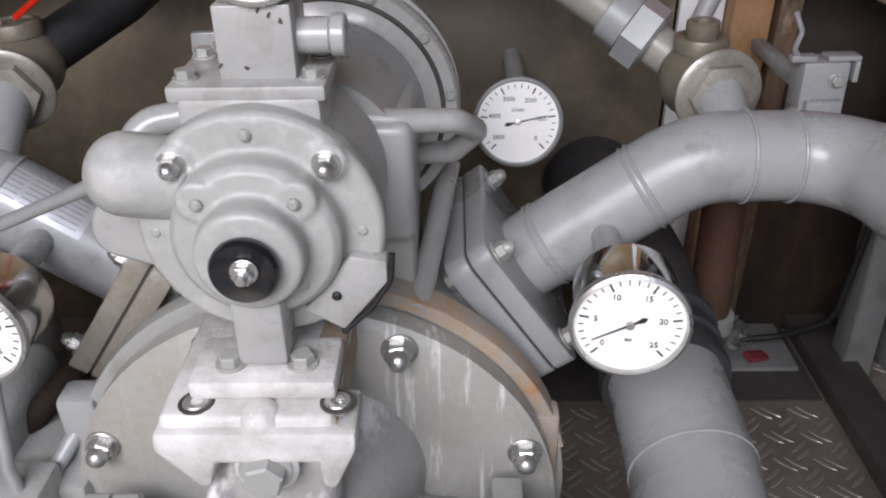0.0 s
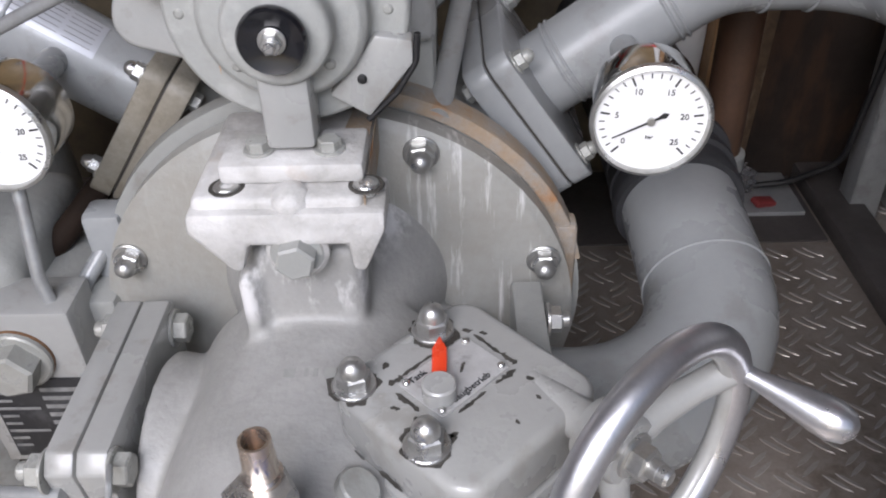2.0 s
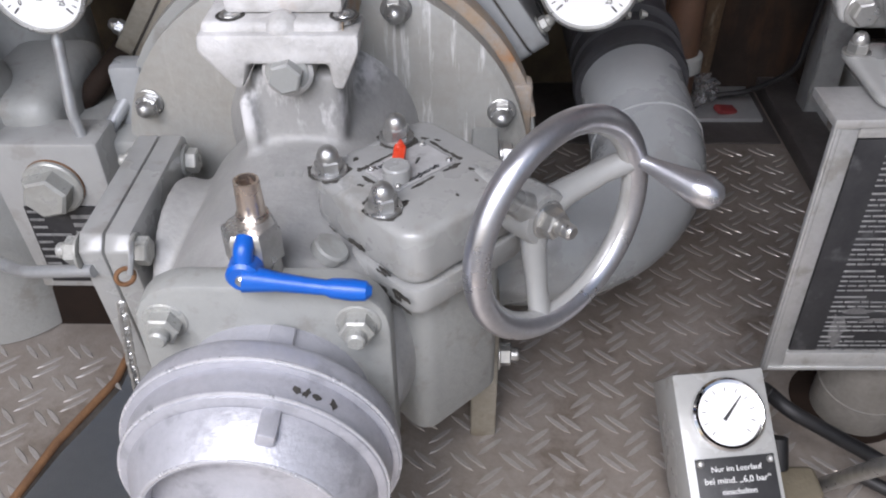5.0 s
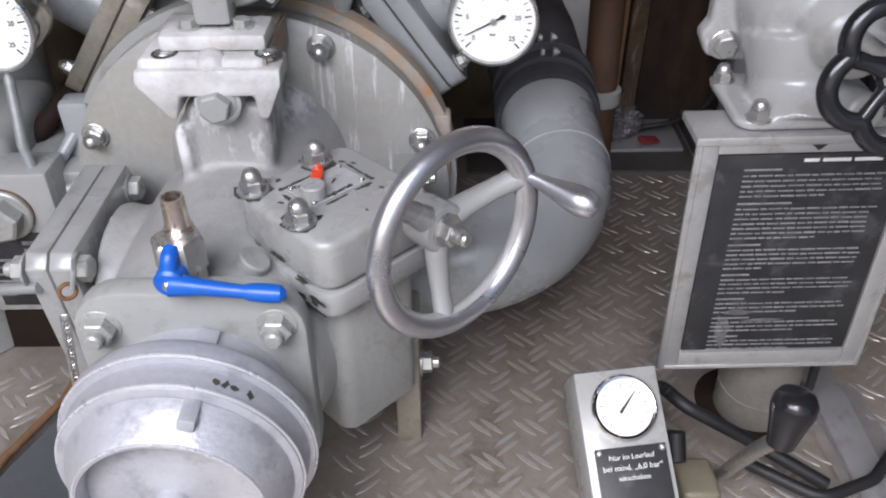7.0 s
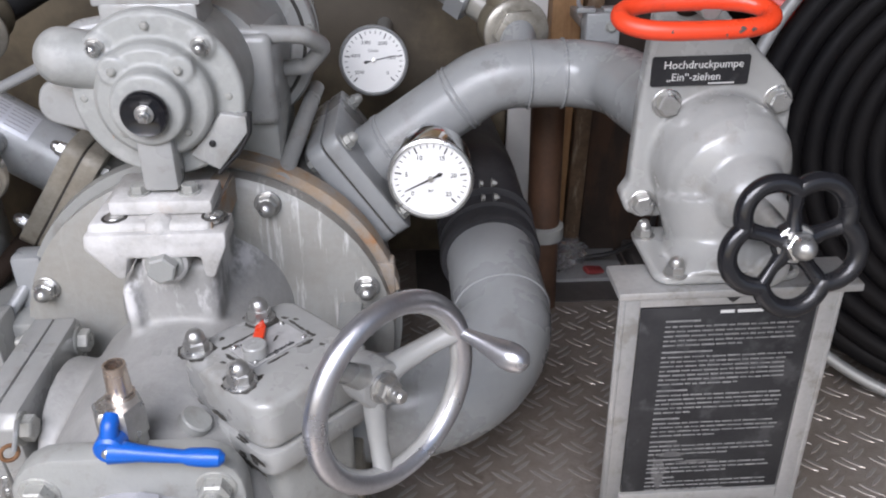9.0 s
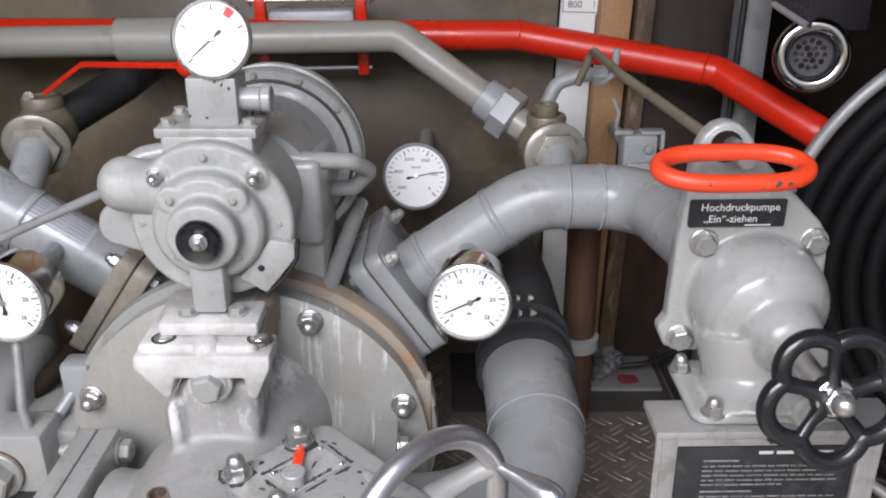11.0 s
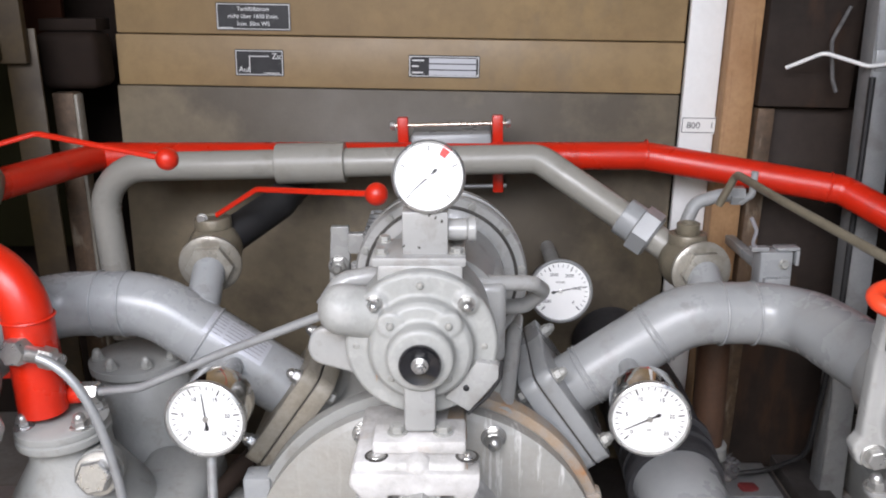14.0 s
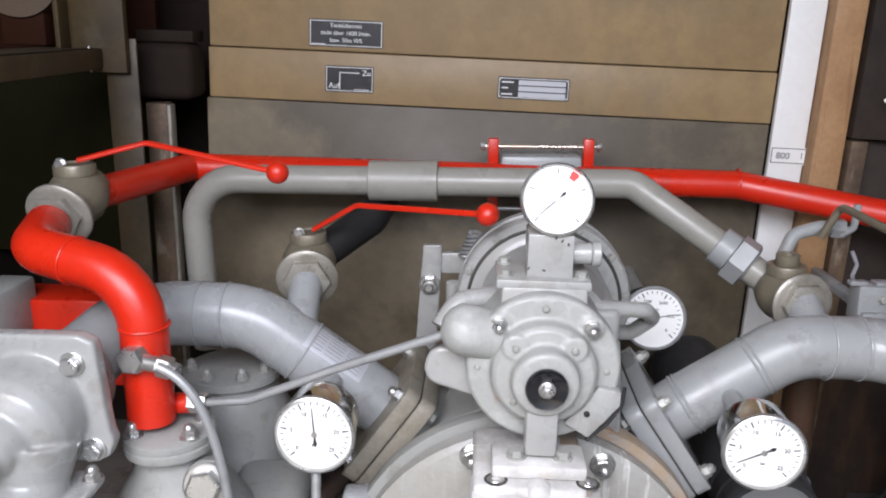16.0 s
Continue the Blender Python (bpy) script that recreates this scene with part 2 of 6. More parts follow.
_g.inputs["IOR"].default_value = 1.1
CLEAR = bpy.data.materials.new("clear_film")
CLEAR.use_nodes = True
_g = CLEAR.node_tree.nodes["Principled BSDF"]
_g.inputs["Base Color"].default_value = (0.85, 0.85, 0.87, 1)
_g.inputs["IOR"].default_value = 1.25
_g.inputs["Transmission Weight"].default_value = 0.92
_g.inputs["Roughness"].default_value = 0.18

# ---- builders ----
SPOT = {}


def placed(pivot, turn, shift, scale):
    """A section of the plan turned and sized about its own middle, then shifted."""
    c = Vector(pivot)
    return Matrix.Translation(c + Vector(shift)) @ pose(0, 0, 0, *turn) @ Matrix.Scale(scale, 4) @ Matrix.Translation(-c)


MAIN = Matrix.Identity(4)
TANK = placed((-0.16, 1.201, 0.835), (-0.34, -1.36, -0.73), (0.006, -0.002, -0.010), 0.9773)
LEFT = placed((-0.761, 0.636, 0.618), (0, -1.52, -1.16), (0.0245, -0.001, -0.010), 0.966)
LOW_LEFT = placed((-0.488, 0.495, 0.14), (0, 0, 0), (0.006, 0.002, 0.011), 0.975)
RIGHT = placed((0.485, 0.429, 0.497), (0, -0.95, -0.15), (-0.0073, -0.001, 0.0157), 0.987)
REAR_RIGHT = placed((0.676, 0.988, 0.746), (-0.27, -1.04, -0.11), (-0.008, 0, 0.011), 0.987)
BASE = placed((0.379, 0.371, 0.0), (0, 0, 0), (0, 0, 0.022), 0.982)
GEAR = Matrix.Translation((-0.001, 0.007, -0.009))
SPACE = MAIN


def axis_m(origin, zdir, hint=(0, 0, 1)):
    """Local z along zdir, local y near hint."""
    z = Vector(zdir).normalized()
    h = Vector(hint)
    if abs(z.dot(h.normalized())) > 0.98:
        h = Vector((0, 1, 0)) if abs(z.y) < 0.9 else Vector((1, 0, 0))
    x = h.cross(z).normalized()
    y = z.cross(x)
    m = Matrix((x, y, z)).transposed().to_4x4()
    m.translation = Vector(origin)
    return m


def finish(bm, m=None, angle=38):
    if m is not None:
        bm.transform(m)
    bmesh.ops.recalc_face_normals(bm, faces=bm.faces)
    me = bpy.data.meshes.new("mesh")
    bm.to_mesh(me)
    bm.free()
    me.polygons.foreach_set("use_smooth", [True] * len(me.polygons))
    me.set_sharp_from_angle(angle=radians(angle))
    return me


def thing(name, at, label, category, group="", kind=""):
    ob = new(name)
    ob.empty_display_size = 0.02
    ob.location = SPACE @ Vector(at)
    SPOT[ob.name] = SPACE @ Vector(at)
    return tagged(ob, label, category, group, kind)


def put(name, me, material, parent, m=None, label=""):
    """Links mesh data as one part; m places it in the world."""
    if not me.materials:
        me.materials.append(material)
    ob = new(name, me)
    base = SPACE @ m if m is not None else SPACE
    if parent is not None:
        ob.parent = parent
        if parent.name in SPOT:
            ob.matrix_parent_inverse = Matrix.Translation(-SPOT[parent.name])
            ob.matrix_basis = base
        else:
            ob.matrix_basis = parent.matrix_basis.inverted() @ base
    else:
        ob.matrix_basis = base
    return tagged(ob, label)


def part(name, bm, material, parent, label="", m=None, angle=38):
    return put(name, finish(bm, m, angle), material, parent, None, label)


def lone(name, bm, material, label, category, kind="", group="", m=None):
    ob = put(name, finish(bm, m), material, None)
    return tagged(ob, label, category, group, kind)


def join(*bms):
    """One bmesh out of several."""
    out = bmesh.new()
    for b in bms:
        me = bpy.data.meshes.new("tmp")
        b.to_mesh(me)
        b.free()
        out.from_mesh(me)
        bpy.data.meshes.remove(me)
    return out


def moved(bm, m):
    bm.transform(m)
    return bm


def lathe(profile, seg=40, closed=True):
    """Turns (radius, height) pairs round z; closes the ends."""
    bm = bmesh.new()
    rings = []
    for r, z in profile:
        if r < 1e-5:
            rings.append([bm.verts.new((0, 0, z))])
        else:
            rings.append([bm.verts.new((r * math.cos(2 * math.pi * i / seg), r * math.sin(2 * math.pi * i / seg), z)) for i in range(seg)])
    for a, b in zip(rings, rings[1:]):
        for i in range(seg):
            j = (i + 1) % seg
            if len(a) == 1 and len(b) == 1:
                continue
            if len(a) == 1:
                bm.faces.new((a[0], b[i], b[j]))
            elif len(b) == 1:
                bm.faces.new((a[i], b[0], a[j]))
            else:
                bm.faces.new((a[i], b[i], b[j], a[j]))
    for ring, flip in ((rings[0], True), (rings[-1], False)):
        if len(ring) > 1 and closed:
            bm.faces.new(ring[::-1] if flip else ring)
    return bm


def cyl(a, b, r, seg=24, edge=0.0015, r2=None):
    """Cylinder from a to b with softened edges."""
    a, b = Vector(a), Vector(b)
    h = (b - a).length
    r2 = r if r2 is None else r2
    e = min(edge, h / 3, r / 3, r2 / 2)
    bm = lathe([(r - e, 0), (r, e), (r2, h - e), (r2 - e, h)], seg)
    return moved(bm, axis_m(a, b - a))


def rounded(points, radius, steps=7):
    """Points of a path whose corners are turned into arcs."""
    p = [Vector(q) for q in points]
    out = [p[0]]
    for i in range(1, len(p) - 1):
        rr = radius[i - 1] if isinstance(radius, (list, tuple)) else radius
        u, v = p[i - 1] - p[i], p[i + 1] - p[i]
        lu, lv = u.length, v.length
        u, v = u / lu, v / lv
        ang = math.acos(max(-1, min(1, u.dot(v))))
        if ang > 3.1 or rr <= 0:
            out.append(p[i])
            continue
        t = min(rr / math.tan(ang / 2), lu * 0.49, lv * 0.49)
        a, b = p[i] + u * t, p[i] + v * t
        for k in range(steps + 1):
            s = k / steps
            # circular look by a rational quadratic
            w = math.sin(ang / 2)
            d = (1 - s) ** 2 + 2 * w * s * (1 - s) + s * s
            out.append((a * (1 - s) ** 2 + p[i] * 2 * w * s * (1 - s) + b * s * s) / d)
    out.append(p[-1])
    return out


def sweep(points, r, seg=20, caps=True, squash=1.0):
    """A round bar along points; r is one radius or one a point."""
    pts = [Vector(q) for q in points]
    bm = bmesh.new()
    n = len(pts)
    rings, side = [], None
    for i, q in enumerate(pts):
        d = (pts[min(i + 1, n - 1)] - pts[max(i - 1, 0)]).normalized()
        if side is None:
            side = d.orthogonal().normalized()
        side = (side - d * side.dot(d)).normalized()
        other = d.cross(side)
        rad = r[i] if isinstance(r, (list, tuple)) else r
        rings.append([bm.verts.new(q + (side * math.cos(2 * math.pi * k / seg) + other * math.sin(2 * math.pi * k / seg) * squash) * rad) for k in range(seg)])
    for a, b in zip(rings, rings[1:]):
        for k in range(seg):
            bm.faces.new((a[k], a[(k + 1) % seg], b[(k + 1) % seg], b[k]))
    if caps:
        bm.faces.new(rings[0][::-1])
        bm.faces.new(rings[-1])
    return bm


def tube(points, r, bend=0.05, seg=24, steps=7):
    return sweep(rounded(points, bend, steps), r, seg)


def block(x0, x1, y0, y1, z0, z1, bevel=0.003, seg=2):
    bm = bmesh.new()
    bmesh.ops.create_cube(bm, size=1)
    bm.transform(Matrix.Translation(((x0 + x1) / 2, (y0 + y1) / 2, (z0 + z1) / 2)) @ Matrix.Diagonal((x1 - x0, y1 - y0, z1 - z0, 1)))
    if bevel:
        bmesh.ops.bevel(bm, geom=list(bm.edges), offset=bevel, segments=seg, profile=0.5, affect="EDGES")
    return bm


def slab(w, d, h, bevel=0.003, seg=2):
    """Box with its base at z 0, centred in x and y."""
    return block(-w / 2, w / 2, -d / 2, d / 2, 0, h, bevel, seg)


def prism(pts, h, bevel=0.002, seg=2):
    """A flat shape in xy, h thick, softened."""
    bm = bmesh.new()
    vs = [bm.verts.new((x, y, 0)) for x, y in pts]
    f = bm.faces.new(vs)
    ext = bmesh.ops.extrude_face_region(bm, geom=[f])
    bmesh.ops.translate(bm, verts=[v for v in ext["geom"] if isinstance(v, bmesh.types.BMVert)], vec=(0, 0, h))
    if bevel:
        bmesh.ops.bevel(bm, geom=[e for e in bm.edges if e.calc_face_angle(0) > 0.6], offset=bevel, segments=seg, profile=0.5, affect="EDGES")
    return bm


def round_rect(w, h, r, steps=5):
    out = []
    for cx, cy, a0 in ((w / 2 - r, h / 2 - r, 0), (-w / 2 + r, h / 2 - r, 90), (-w / 2 + r, -h / 2 + r, 180), (w / 2 - r, -h / 2 + r, 270)):
        for k in range(steps + 1):
            a = radians(a0 + 90 * k / steps)
            out.append((cx + r * math.cos(a), cy + r * math.sin(a)))
    return out


def ring(r, t, seg=48, sub=14, squash=1.0):
    pts = [Vector((r * math.cos(2 * math.pi * i / seg), r * math.sin(2 * math.pi * i / seg), 0)) for i in range(seg)]
    bm = bmesh.new()
    rows = []
    for i, q in enumerate(pts):
        d = q.normalized()
        rows.append([bm.verts.new(q + d * t * math.cos(2 * math.pi * k / sub) + Vector((0, 0, t * squash * math.sin(2 * math.pi * k / sub)))) for k in range(sub)])
    for i in range(seg):
        a, b = rows[i], rows[(i + 1) % seg]
        for k in range(sub):
            bm.faces.new((a[k], b[k], b[(k + 1) % sub], a[(k + 1) % sub]))
    return bm


def hexagon(r, h, bevel=0.0012):
    """Hex prism with a chamfered crown."""
    pts = [(r * math.cos(radians(60 * i)), r * math.sin(radians(60 * i))) for i in range(6)]
    bm = prism(pts, h * 0.88, 0)
    top = [v for v in bm.verts if v.co.z > h * 0.5]
    f = [f for f in bm.faces if all(v in top for v in f.verts)][0]
    e = bmesh.ops.extrude_face_region(bm, geom=[f])
    bmesh.ops.delete(bm, geom=[f], context="FACES_ONLY")
    for v in e["geom"]:
        if isinstance(v, bmesh.types.BMVert):
            v.co = Vector((v.co.x * 0.86, v.co.y * 0.86, h))
    return bm


def cast_soft(ob, voxel, rounds):
    """Blends the lumps of a casting into one skin with filleted corners."""
    a = ob.modifiers.new("cast_fillets", "REMESH")
    a.mode, a.voxel_size, a.use_smooth_shade = "VOXEL", voxel, True
    b = ob.modifiers.new("cast_softness", "SMOOTH")
    b.factor, b.iterations = 0.5, rounds
    return ob


def bolt_mesh(kind, r):
    """Base at z 0. cap: domed nut; head: hex head; nut: nut with a stud end."""
    washer = lathe([(r * 1.28, 0), (r * 1.28, r * 0.16), (r * 1.2, r * 0.22)], 24)
    if kind == "cap":
        dome = lathe([(r * 0.78, r * 0.95)] + [(r * 0.78 * math.cos(radians(a)), r * (1.25 + 0.8 * math.sin(radians(a)))) for a in (0, 20, 40, 60, 78)] + [(0, r * 2.06)], 20)
        b = join(washer, moved(hexagon(r, r * 0.9), Matrix.Translation((0, 0, r * 0.2))), dome)
    elif kind == "head":
        b = join(washer, moved(hexagon(r, r * 0.85), Matrix.Translation((0, 0, r * 0.2))))
    elif kind == "socket":
        b = lathe([(r, 0), (r, r * 0.7), (r * 0.92, r * 0.8), (r * 0.55, r * 0.8), (r * 0.5, r * 0.35), (0, r * 0.35)], 24)
    elif kind == "pin":
        b = lathe([(r, 0), (r, r * 0.6), (r * 0.6, r * 1.0), (0, r * 1.1)], 16)
    else:
        stud = lathe([(r * 0.55, r * 0.8), (r * 0.55, r * 1.6), (r * 0.42, r * 1.75), (0, r * 1.75)], 16)
        b = join(washer, moved(hexagon(r, r * 0.9), Matrix.Translation((0, 0, r * 0.2))), stud)
    return finish(b, None, 30)


BOLTS = {}


def bolt(parent, at, way, r, kind="head", material=None, spin=0, name="bolt", label=""):
    material = material or PBOLT
    key = (kind, round(r, 4), material.name)
    if key not in BOLTS:
        BOLTS[key] = bolt_mesh(kind, r)
    return put(name, BOLTS[key], material, parent, axis_m(at, way) @ pose(0, 0, 0, 0, 0, spin), label)


def words(name, text, size, m, material, parent, align="CENTER", thick=0.0004):
    c = bpy.data.curves.new("text", "FONT")
    c.body, c.size, c.extrude = text, size, thick
    c.align_x, c.align_y = align, "CENTER"
    c.resolution_u = 3
    t = bpy.data.objects.new("text", c)
    scene.collection.objects.link(t)
    bpy.context.view_layer.update()
    me = bpy.data.meshes.new_from_object(t.evaluated_get(bpy.context.evaluated_depsgraph_get()))
    bpy.data.objects.remove(t)
    me.materials.clear()
    return put(name, me, material, parent, m)


def bars(name, rows, m, material, parent):
    """Plain bars, (x, y, length, height) each, as one relief."""
    bm = bmesh.new()
    for x, y, w, h in rows:
        b = bmesh.ops.create_cube(bm, size=1)["verts"]
        bmesh.ops.transform(bm, matrix=Matrix.Translation((x + w / 2, y, 0.0003)) @ Matrix.Diagonal((w, h, 0.0006, 1)), verts=b)
    return part(name, bm, material, parent, m=m)

# ---- the bay: floor, walls, roof, ground outside ----
CX = -0.146


def structure(name, bm, material, label, category):
    return lone(name, bm, material, label, category, "structure")


structure("ground", block(-60, 60, -60, 60, -1.0, -0.95, 0), GROUND, "unseen pale ground under and behind the vehicle, bounces light in", "ground")
SPACE = BASE
FLOOR = structure("floor", join(block(-0.33, 1.60, -0.62, 1.62, -0.02, 0, 0), block(-1.42, -0.33, 0.585, 1.62, -0.02, 0, 0), moved(prism([(-1.42, -0.62), (-0.57, -0.62), (-0.545, 0.2), (-0.525, 0.31), (-0.505, 0.38), (-0.48, 0.44), (-0.463, 0.49), (-0.46, 0.585), (-1.42, 0.585)], 0.02, 0), pose(0, 0, -0.02))), TREAD, "worn dirty tread plate floor of the pump bay", "floor")
TILTED = Matrix.Translation((0, 1.39, 0.92)) @ pose(0, 0, 0, 0, 2.4, 0) @ Matrix.Translation((0, -1.39, -0.92))


def tilted(bm):
    return moved(bm, TILTED)


SPACE = TANK
# lower sheet: stains, plus the pipes' shade in a darker base colour
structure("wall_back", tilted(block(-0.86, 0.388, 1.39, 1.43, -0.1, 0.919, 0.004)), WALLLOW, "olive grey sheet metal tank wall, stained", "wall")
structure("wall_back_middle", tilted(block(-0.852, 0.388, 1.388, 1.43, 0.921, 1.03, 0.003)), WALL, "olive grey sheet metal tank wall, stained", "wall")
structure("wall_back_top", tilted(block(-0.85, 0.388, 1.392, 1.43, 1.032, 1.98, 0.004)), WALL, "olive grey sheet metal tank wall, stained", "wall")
SPACE = MAIN
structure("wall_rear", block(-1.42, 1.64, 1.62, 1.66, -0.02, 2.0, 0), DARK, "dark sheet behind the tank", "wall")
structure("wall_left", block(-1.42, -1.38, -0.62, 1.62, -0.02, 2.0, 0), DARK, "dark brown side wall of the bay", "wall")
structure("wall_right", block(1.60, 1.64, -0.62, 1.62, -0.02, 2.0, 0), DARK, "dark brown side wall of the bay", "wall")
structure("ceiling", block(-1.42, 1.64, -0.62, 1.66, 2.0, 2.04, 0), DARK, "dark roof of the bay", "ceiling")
SPACE = TANK
structure("trim_white", tilted(block(0.390, 0.464, 1.372, 1.389, 0.05, 1.98, 0.002)), WHITE, "white plastic level strip on the wall", "trim")
structure("trim_wood", tilted(block(0.466, 0.530, 1.33, 1.40, 0.05, 1.97, 0.004)), WOOD, "pine batten beside the level strip", "trim")


SPACE = MAIN

# ---- pipes ----
def flanged_pipe(name, pts, r, bend, material, label, welds=(), category="pipe"):
    t = thing(name, pts[0], label, category)
    path = rounded(pts, bend, 8)
    part("pipe_run", sweep(path, r, 28), material, t)
    for at, way in welds:
        part("weld_seam", ring(r + 0.0005, 0.0022, 36, 8), material, t, m=axis_m(at, way))
    return t


NR, NL = Vector((0.82, 0, 0.57)).normalized(), Vector((-0.82, 0, 0.57)).normalized()
FR, FL = Vector((0.074, 0.86, 0.460)), Vector((-0.368, 0.86, 0.456))

right_pipe = flanged_pipe("discharge_pipe", [FR + NR * 0.012, FR + NR * 0.252, (0.46, 0.863, 0.604), (0.50, 0.57, 0.615)], 0.0515, [0.13, 0.09], PIPE,
                          "grey painted steel discharge pipe with weld seams",
                          [(FR + NR * 0.055, NR), (FR + NR * 0.062, NR), (FR + NR * 0.185, NR), (FR + NR * 0.193, NR), ((0.335, 0.86, 0.604), (1, 0, 0)), ((0.388, 0.861, 0.604), (1, 0, 0))])
left_pipe = flanged_pipe("discharge_pipe", [FL + NL * 0.012, FL + NL * 0.288, (-0.80, 0.86, 0.62), (-0.815, 0.62, 0.60)], 0.0535, [0.13, 0.09], PIPE,
                         "grey painted steel discharge pipe with a silver label",
                         [(FL + NL * 0.185, NL), ((-0.69, 0.86, 0.62), (1, 0, 0)), ((-0.645, 0.86, 0.62), (1, 0, 0))])


def square_flange(parent, c, n, dirt):
    for k, (a, b) in enumerate(((-0.028, -0.0015), (0.0015, 0.026))):
        part("flange_plate", prism(round_rect(0.19, 0.228, 0.02), b - a, 0.002), PIPE if not dirt else BEIGE, parent, m=axis_m(c + n * a, n, (0, 1, 0)))
    part("gasket", prism(round_rect(0.184, 0.222, 0.02), 0.003, 0), GRIME, parent, m=axis_m(c - n * 0.0015, n, (0, 1, 0)))
    u = Vector((0, 1, 0))
    v = n.cross(u)
    for su in (-1, 1):
        for sv in (-1, 1):
            bolt(parent, c + n * 0.026 + u * su * 0.09 + v * sv * 0.07, n, 0.011, "cap", PBOLT if not dirt else ZINC)
            bolt(parent, c - n * 0.028 + u * su * 0.09 + v * sv * 0.07, -n, 0.011, "head", PBOLT)


# ---- the pump ----
pump = thing("centrifugal_pump", (CX, 0.65, 0.0), "large grey cast centrifugal fire pump with lime streaks and rust", "pump")
AY = (0, -1, 0)
part("cover_flange", lathe([(0.10, 0), (0.262, 0), (0.266, 0.004), (0.266, 0.028), (0.258, 0.032), (0.255, 0.034), (0.12, 0.036)], 72), WORN, pump, m=axis_m((CX, 0.688, 0.269), AY))
part("back_flange", lathe([(0.1, 0), (0.278, 0), (0.280, 0.004), (0.278, 0.026), (0.1, 0.028)], 72), CAST, pump, m=axis_m((CX, 0.718, 0.269), AY))
bm = bmesh.new()
arc = [radians(12 + 72 * k / 40) for k in range(41)]
rows = [[bm.verts.new((CX + r * math.cos(a), y, 0.269 + r * math.sin(a))) for r, y in ((0.2662, 0.6878), (0.2815, 0.6878), (0.2822, 0.690), (0.2822, 0.720))] for a in arc]
for p, q in zip(rows, rows[1:]):
    for i in (0, 1, 2):
        bm.faces.new((p[i], p[i + 1], q[i + 1], q[i]))
part("rust_band", bm, RUSTY, pump, "orange rust along the flange edge")
part("volute", lathe([(0.1, 0), (0.2, 0.01), (0.25, 0.05), (0.262, 0.12), (0.25, 0.19), (0.2, 0.235), (0.2, 0.26)], 56), CAST, pump, m=axis_m((CX, 0.972, 0.269), AY))
for c, n, d in ((FR, NR, False), (FL, NL, True)):
    part("branch", sweep([c - n * 0.23, c - n * 0.1, c - n * 0.02], [0.1, 0.085, 0.08], 36), CAST, pump)
    square_flange(pump, c, n, d)
for k in range(8):
    a = radians(20.5 + 45.3 * k)
    p = Vector((CX + 0.244 * math.cos(a), 0.653, 0.269 + 0.244 * math.sin(a)))
    if p.z > 0.1:
        bolt(pump, p, AY, 0.0145, "cap", ZINC, 10 * k)
part("lug", block(0.095, 0.124, 0.684, 0.716, 0.27, 0.375, 0.006), RUSTY, pump)
part("lug", block(-0.43, -0.385, 0.684, 0.726, 0.22, 0.40, 0.008), PIPE, pump)
# neck and suction chamber
casting = part("suction_casting", join(
    moved(lathe([(0.128, 0), (0.124, 0.02), (0.116, 0.04), (0.106, 0.06), (0.094, 0.09), (0.078, 0.13), (0.056, 0.18)], 48), axis_m((CX, 0.675, 0.328), AY)),
    moved(lathe([(0.10, 0), (0.128, 0.004), (0.139, 0.02), (0.141, 0.05), (0.141, 0.22), (0.135, 0.27), (0.12, 0.31)], 64), axis_m((CX, 0.585, 0.255), AY)),
    moved(lathe([(0.118, 0), (0.112, 0.03), (0.108, 0.07), (0.108, 0.31), (0.115, 0.35)], 56), axis_m((-0.305, 0.485, 0.225), (1, 0, 0))),
    block(-0.27, 0.03, 0.47, 0.66, 0.0, 0.30, 0.03, 4),
    block(CX - 0.052, CX + 0.05, 0.515, 0.66, 0.33, 0.478, 0.012, 2),
    block(CX - 0.062, CX - 0.046, 0.50, 0.64, 0.34, 0.455, 0.006, 2)), LIMENECK, pump)
cast_soft(casting, 0.0045, 4)
part("right_flange", block(0.045, 0.078, 0.40, 0.62, 0.0, 0.235, 0.004), BEIGE, pump, "rust stained flange foot")
part("right_flange", block(0.045, 0.0775, 0.47, 0.62, 0.2355, 0.352, 0.004), CAST, pump)
bolt(pump, (0.078, 0.565, 0.345), (1, 0, 0), 0.014, "nut", ZINC)
bolt(pump, (0.078, 0.432, 0.14), (1, 0, 0), 0.015, "nut", ZINC)
# side connection
part("side_flange", prism([(0.385, 0.335), (0.40, 0.35), (0.60, 0.35), (0.61, 0.34), (0.61, 0.08), (0.42, 0.03)], 0.028, 0.003), GREY, pump, m=Matrix(((0, 0, 1, -0.344), (1, 0, 0, 0), (0, 1, 0, 0), (0, 0, 0, 1))))
part("side_cover", prism([(0.385, 0.335), (0.40, 0.35), (0.60, 0.35), (0.61, 0.34), (0.61, 0.08), (0.42, 0.03)], 0.026, 0.003), GREY, pump, m=Matrix(((0, 0, 1, -0.372), (1, 0, 0, 0), (0, 1, 0, 0), (0, 0, 0, 1))))
for y, z in ((0.398, 0.328), (0.592, 0.318)):
    bolt(pump, (-0.316, y, z), (1, 0, 0), 0.016, "head", PBOLT)
    bolt(pump, (-0.372, y, z), (-1, 0, 0), 0.016, "nut", PBOLT)
# front flange
part("front_flange", prism(round_rect(0.234, 0.262, 0.05), 0.03, 0.005), CAST, pump, m=axis_m((CX, 0.285, 0.273), AY))
for sx in (-1, 1):
    for z in (0.362, 0.182):
        bolt(pump, (CX + sx * 0.088, 0.257, z), AY, 0.0165, "nut", PBOLT)

